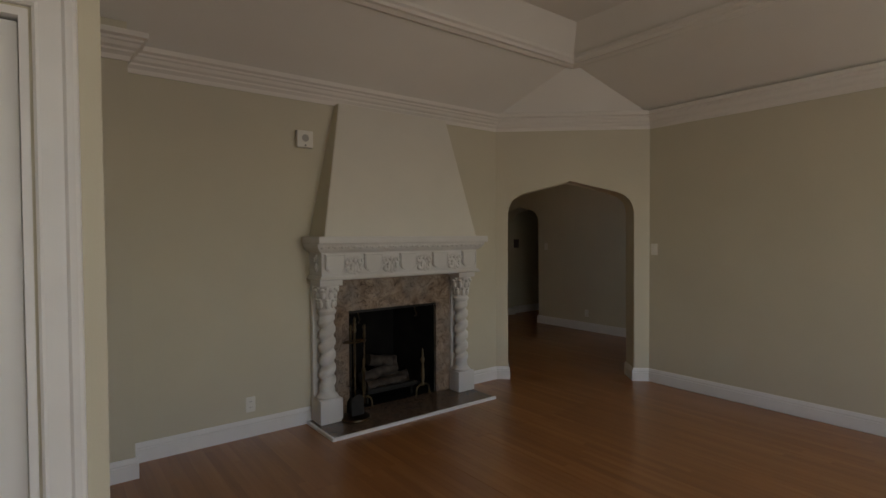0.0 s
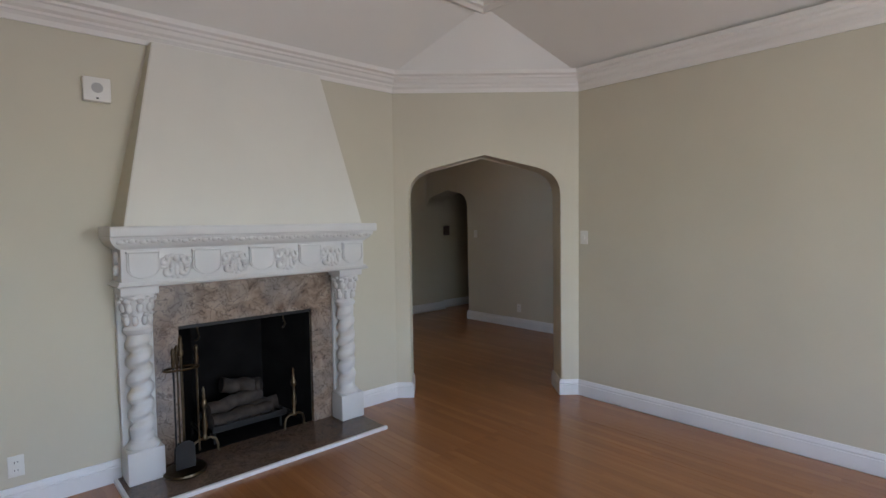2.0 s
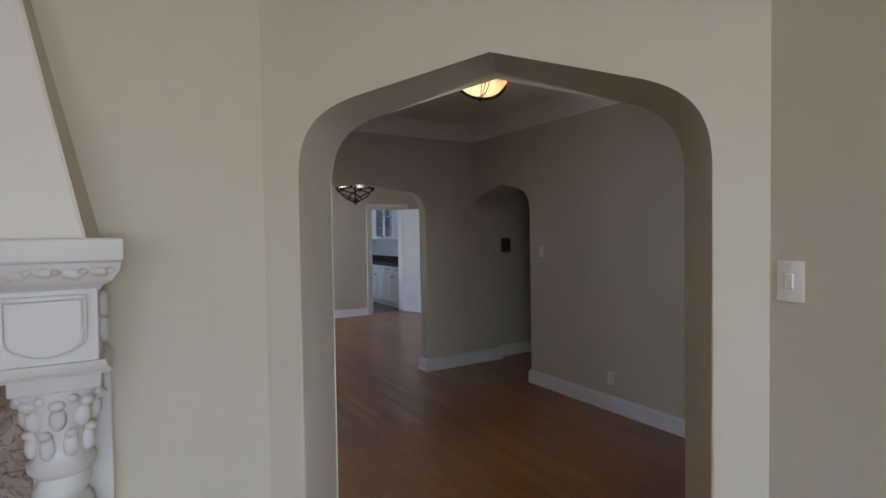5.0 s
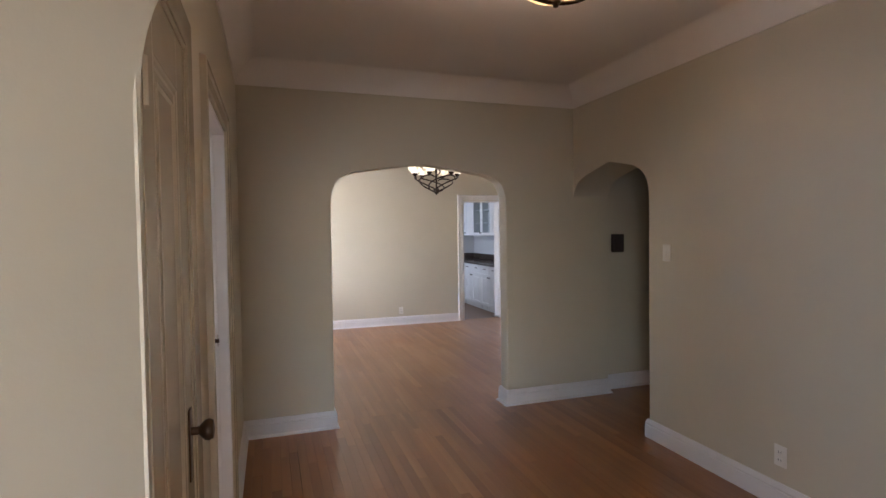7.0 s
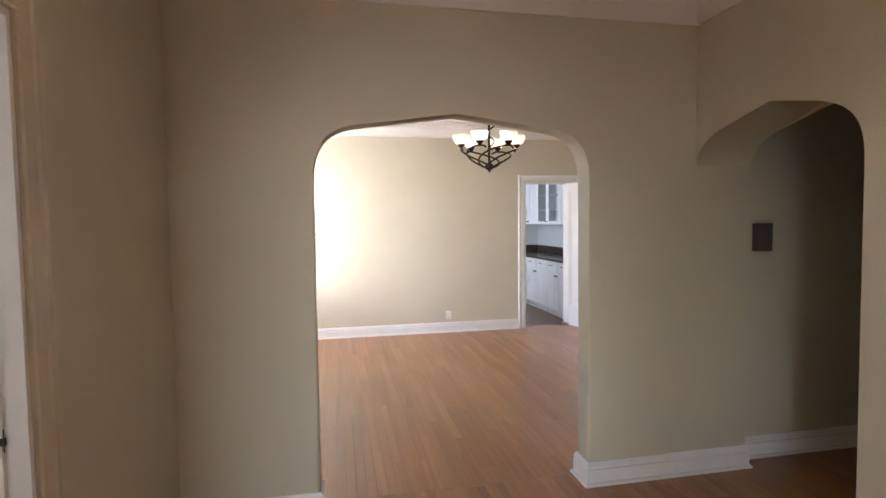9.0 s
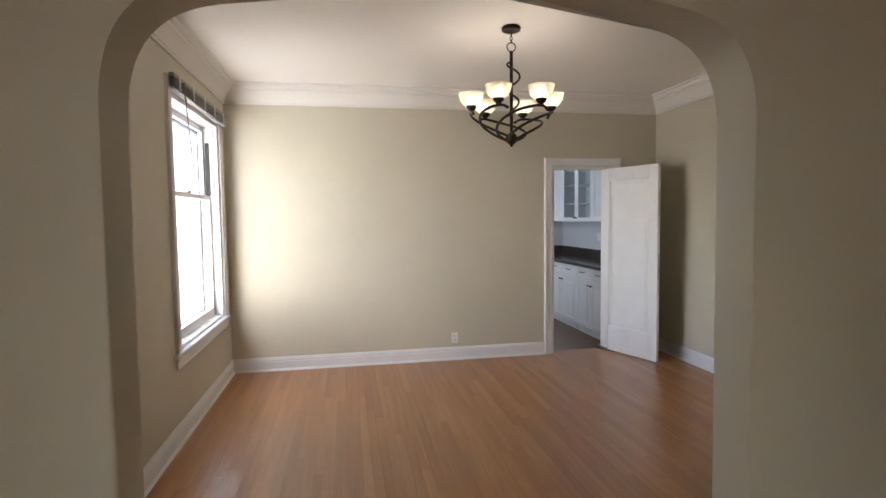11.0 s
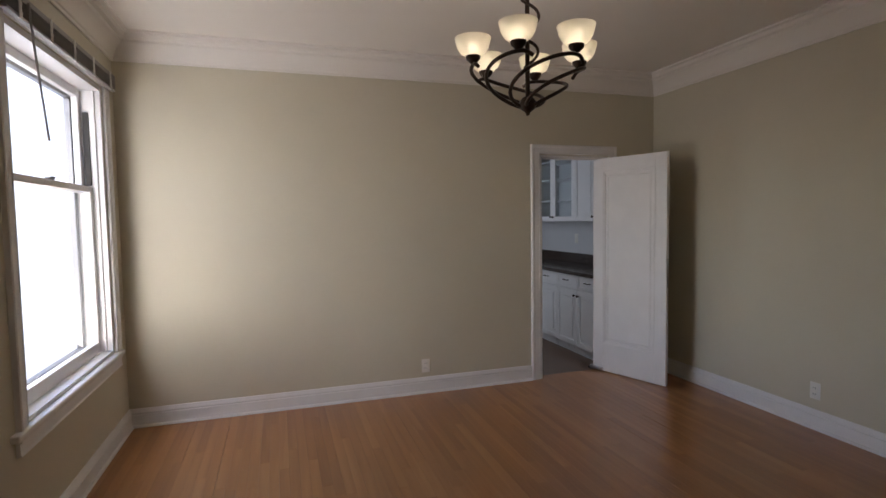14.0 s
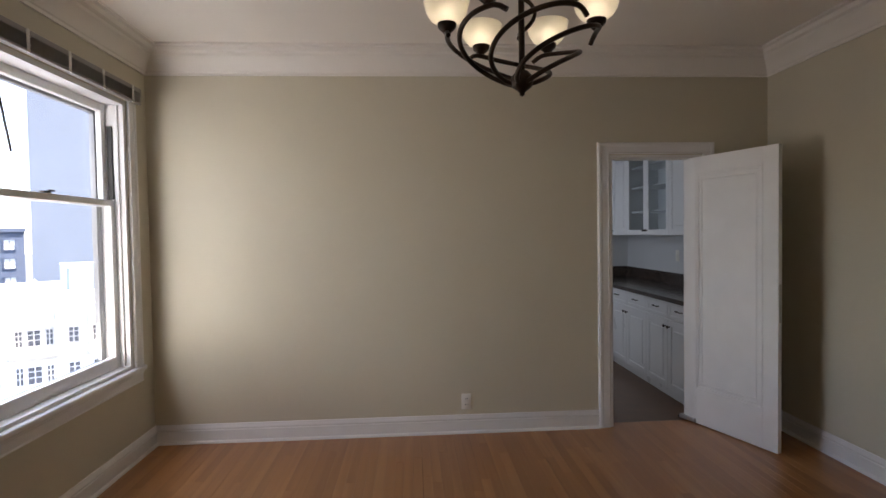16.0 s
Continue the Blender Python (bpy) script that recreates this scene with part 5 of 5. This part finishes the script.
# bays of three windows, one wide between two narrow, with a single one between the bays
BAYS = [0.9 + 5.6 * i for i in range(9)]
SIDES, SINGLES = [x + d for x in BAYS for d in (-1.05, 1.1)], [x + 2.85 for x in BAYS[:-1]]
white = building("white_apartment_building", placed(33, 57.6, -25), 50, 14, 18.2, CITYWHITE, "ornate white stucco apartment building across the street",
                 [(14.2, 0.85, 1.35, BAYS, True), (14.2, 0.45, 1.35, SIDES[1:], True), (14.2, 0.7, 1.35, SINGLES, True),
                  (10.85, 0.95, 1.5, BAYS, False), (10.85, 0.45, 1.5, SIDES[1:], False), (10.85, 0.8, 1.5, SINGLES, False),
                  (7.4, 0.95, 1.5, BAYS, False), (7.4, 0.8, 1.5, SINGLES, False)])
part("string_course", B(-0.2, -0.25, 12.9, 50.2, 0, 13.15, 0.05, 1), CITYTRIM, white)
part("cornice", B(-0.2, -0.3, 17.5, 50.2, 0, 17.7, 0.05, 1), CITYWHITE, white)
for c in BAYS:
    part("bay_ledge", B(c - 1.75, -0.55, 13.152, c + 1.8, -0.001, 13.4, 0.06, 1), CITYTRIM, white)
    for x in (c - 1.7, c + 1.45):
        part("buttress", B(x, -0.35, 13.405, x + 0.3, -0.001, 16.6, 0.06, 1), CITYTRIM, white)
        part("pinnacle", lathe(bmesh.new(), [(0, 16.61), (0.2, 16.61), (0.17, 16.8), (0.08, 17.0), (0.11, 17.15), (0, 17.45)], 10, (x + 0.15, -0.18, 0)), CITYTRIM, white, smooth=40)
    part("finial", lathe(bmesh.new(), [(0, 18.85), (0.5, 18.88), (0.42, 19.05), (0.16, 19.2), (0.30, 19.42), (0.14, 19.65), (0.17, 19.8), (0, 20.1)], 12, (c + 0.2, 0.1, 0)), CITYWHITE, white, smooth=40)
part("roof_box", B(25.3, 2, 18.3, 30.0, 6, 21.2), CITYROOF, white, "pale grey plant room on the roof")
part("roof_box", B(14.4, 3, 18.3, 15.6, 5, 20.0), CITYROOF, white)
for x, h in ((11.0, 20.4), (13.0, 19.6), (17.5, 20.2), (26.0, 20.8), (31.4, 22.0)):
    part("vent_pipe", tube(bmesh.new(), [(x, 1.5, 18.2), (x, 1.5, h)], 0.18, 8), CITYROOF, white)
building("grey_tower", placed(28.7, 93, -9.8), 24, 16, 70, CITYGREY, "tall blue-grey concrete tower with one column of windows",
         [(20.35 + 4.25 * i, 2.3, 2.3, [9.8], False) for i in range(11)] + [(45.9, 2.3, 2.3, [14.9], False)], roof=False, glass=CITYREFLECT)
wing = empty("house_wing", pose(3.5, 13.4, -22), "white stucco wing of the house beside the window", "building")
part("wall", B(0, 0, 0, 3.3, 4.2, 27.5), CITYWHITE, wing)
part("corner_band", B(-0.02, -0.02, 24.9, 3.32, 4.2, 25.1, 0.01, 1), CITYWHITE, wing)
part("roof", B(-0.12, -0.12, 27.5, 3.42, 4.3, 27.75, 0.03, 1), CITYROOF, wing, "flat roof edge")
building("slate_block", placed(42.5, 118, -15), 30, 18, 25, CITYBLUE, "slate-blue block of flats in the distance",
         [(12 + 3.3 * i, 1.5, 1.7, [1.5 + 3.3 * k for k in range(9)], False) for i in range(4)], glass=CITYWHITE)


# ---- floor boards ----
def boards(parent, x0, y0, x1, y1, near, seed, material, within=(), other=None):
    """Oak strips along y, 57 mm wide, random lengths. The 300 boards nearest to the line walked are parts, the rest one
    mesh.
    other: boards painted paler for the dining room's brighter light, mixed in towards it."""
    rnd = random.Random(seed)
    wide, gap = 0.0572, 0.0005
    lengths = [0.55, 0.8, 1.05, 1.3, 1.6]
    meshes = {}

    def shape(ox, oy, ln, shrunk=0.0):
        a, c = wide - gap - shrunk, ln - gap
        lo = [(0, 0, -0.018), (a, 0, -0.018), (a, c, -0.018), (0, c, -0.018)]
        e = 0.0004
        mid = [(0, 0, -e), (a, 0, -e), (a, c, -e), (0, c, -e)]
        hi = [(e, e, 0), (a - e, e, 0), (a - e, c - e, 0), (e, c - e, 0)]
        vs = [[(ox + p[0], oy + p[1], p[2]) for p in ring] for ring in (lo, mid, hi)]
        return vs

    todo = []
    x = x0
    while x < x1 - 0.02:
        y = y0 - rnd.uniform(0, 1.0)
        while y < y1:
            ln = rnd.choice(lengths)
            cx = x + wide / 2
            for h in within or ((x0, y0, x1, y1),):
                a, b = max(y, y0, h[1]), min(y + ln, y1, h[3])
                if b - a > 0.004 and h[0] < cx < h[2]:
                    cy = (a + b) / 2
                    todo.append((min(math.hypot(cx - px, cy - py) for px, py in near), x, a, round(b - a, 3)))
            y += ln
        x += wide
    todo.sort()
    rest_v, rest_f = [], []
    for i, (_, bx, by, ln) in enumerate(todo):
        if i < 300:
            shrunk = 0.0022 if rnd.random() < 0.05 else 0.0
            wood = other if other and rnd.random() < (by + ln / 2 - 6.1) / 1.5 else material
            if (ln, shrunk, wood) not in meshes:
                rings = shape(0, 0, ln, shrunk)
                v = [p for r in rings for p in r]
                f = [(8, 9, 10, 11)] + [(q * 4 + j, q * 4 + (j + 1) % 4, q * 4 + 4 + (j + 1) % 4, q * 4 + 4 + j) for q in (0, 1) for j in range(4)]
                me = bpy.data.meshes.new("board")
                me.from_pydata(v, [], f)
                me.materials.append(wood)
                meshes[ln, shrunk, wood] = me
            ob = new("board", meshes[ln, shrunk, wood])
            ob.location = (bx, by, 0)
            ob.parent = parent
        else:
            n, shrunk = len(rest_v), 0.0
            rings = shape(bx, by, ln, shrunk)
            rest_v += [p for r in rings for p in r]
            rest_f += [tuple(n + t for t in q) for q in [(8, 9, 10, 11)] + [(q * 4 + j, q * 4 + (j + 1) % 4, q * 4 + 4 + (j + 1) % 4, q * 4 + 4 + j) for q in (0, 1) for j in range(4)]]
    if rest_f:
        me = bpy.data.meshes.new("further_boards")
        me.from_pydata(rest_v, [], rest_f)
        me.materials.append(material)
        ob = new("further_boards", me)
        ob.parent = parent
        tagged(ob, "further oak strips of the floor", kind="stuff")


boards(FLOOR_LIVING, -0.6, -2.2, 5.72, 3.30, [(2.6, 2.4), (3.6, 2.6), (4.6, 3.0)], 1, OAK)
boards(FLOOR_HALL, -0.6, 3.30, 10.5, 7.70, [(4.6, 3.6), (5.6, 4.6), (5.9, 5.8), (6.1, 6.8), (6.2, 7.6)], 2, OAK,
       ((-0.6, 3.3, 4.45, 4.45), (4.45, 3.3, 4.62, 5.0), (4.62, 3.3, 7.72, 7.7), (7.72, 6.4, 10.5, 7.7)), LIT_OAK)
boards(FLOOR_DINING, 4.805, 7.70, 9.335, 11.81, [(6.2, 8.6), (6.6, 9.6), (6.4, 10.4)], 3, LIT_OAK)
boards(FLOOR_BED, 1.5, 5.0, 4.62, 9.70, [(4.2, 7.2)], 4, LIT_OAK)
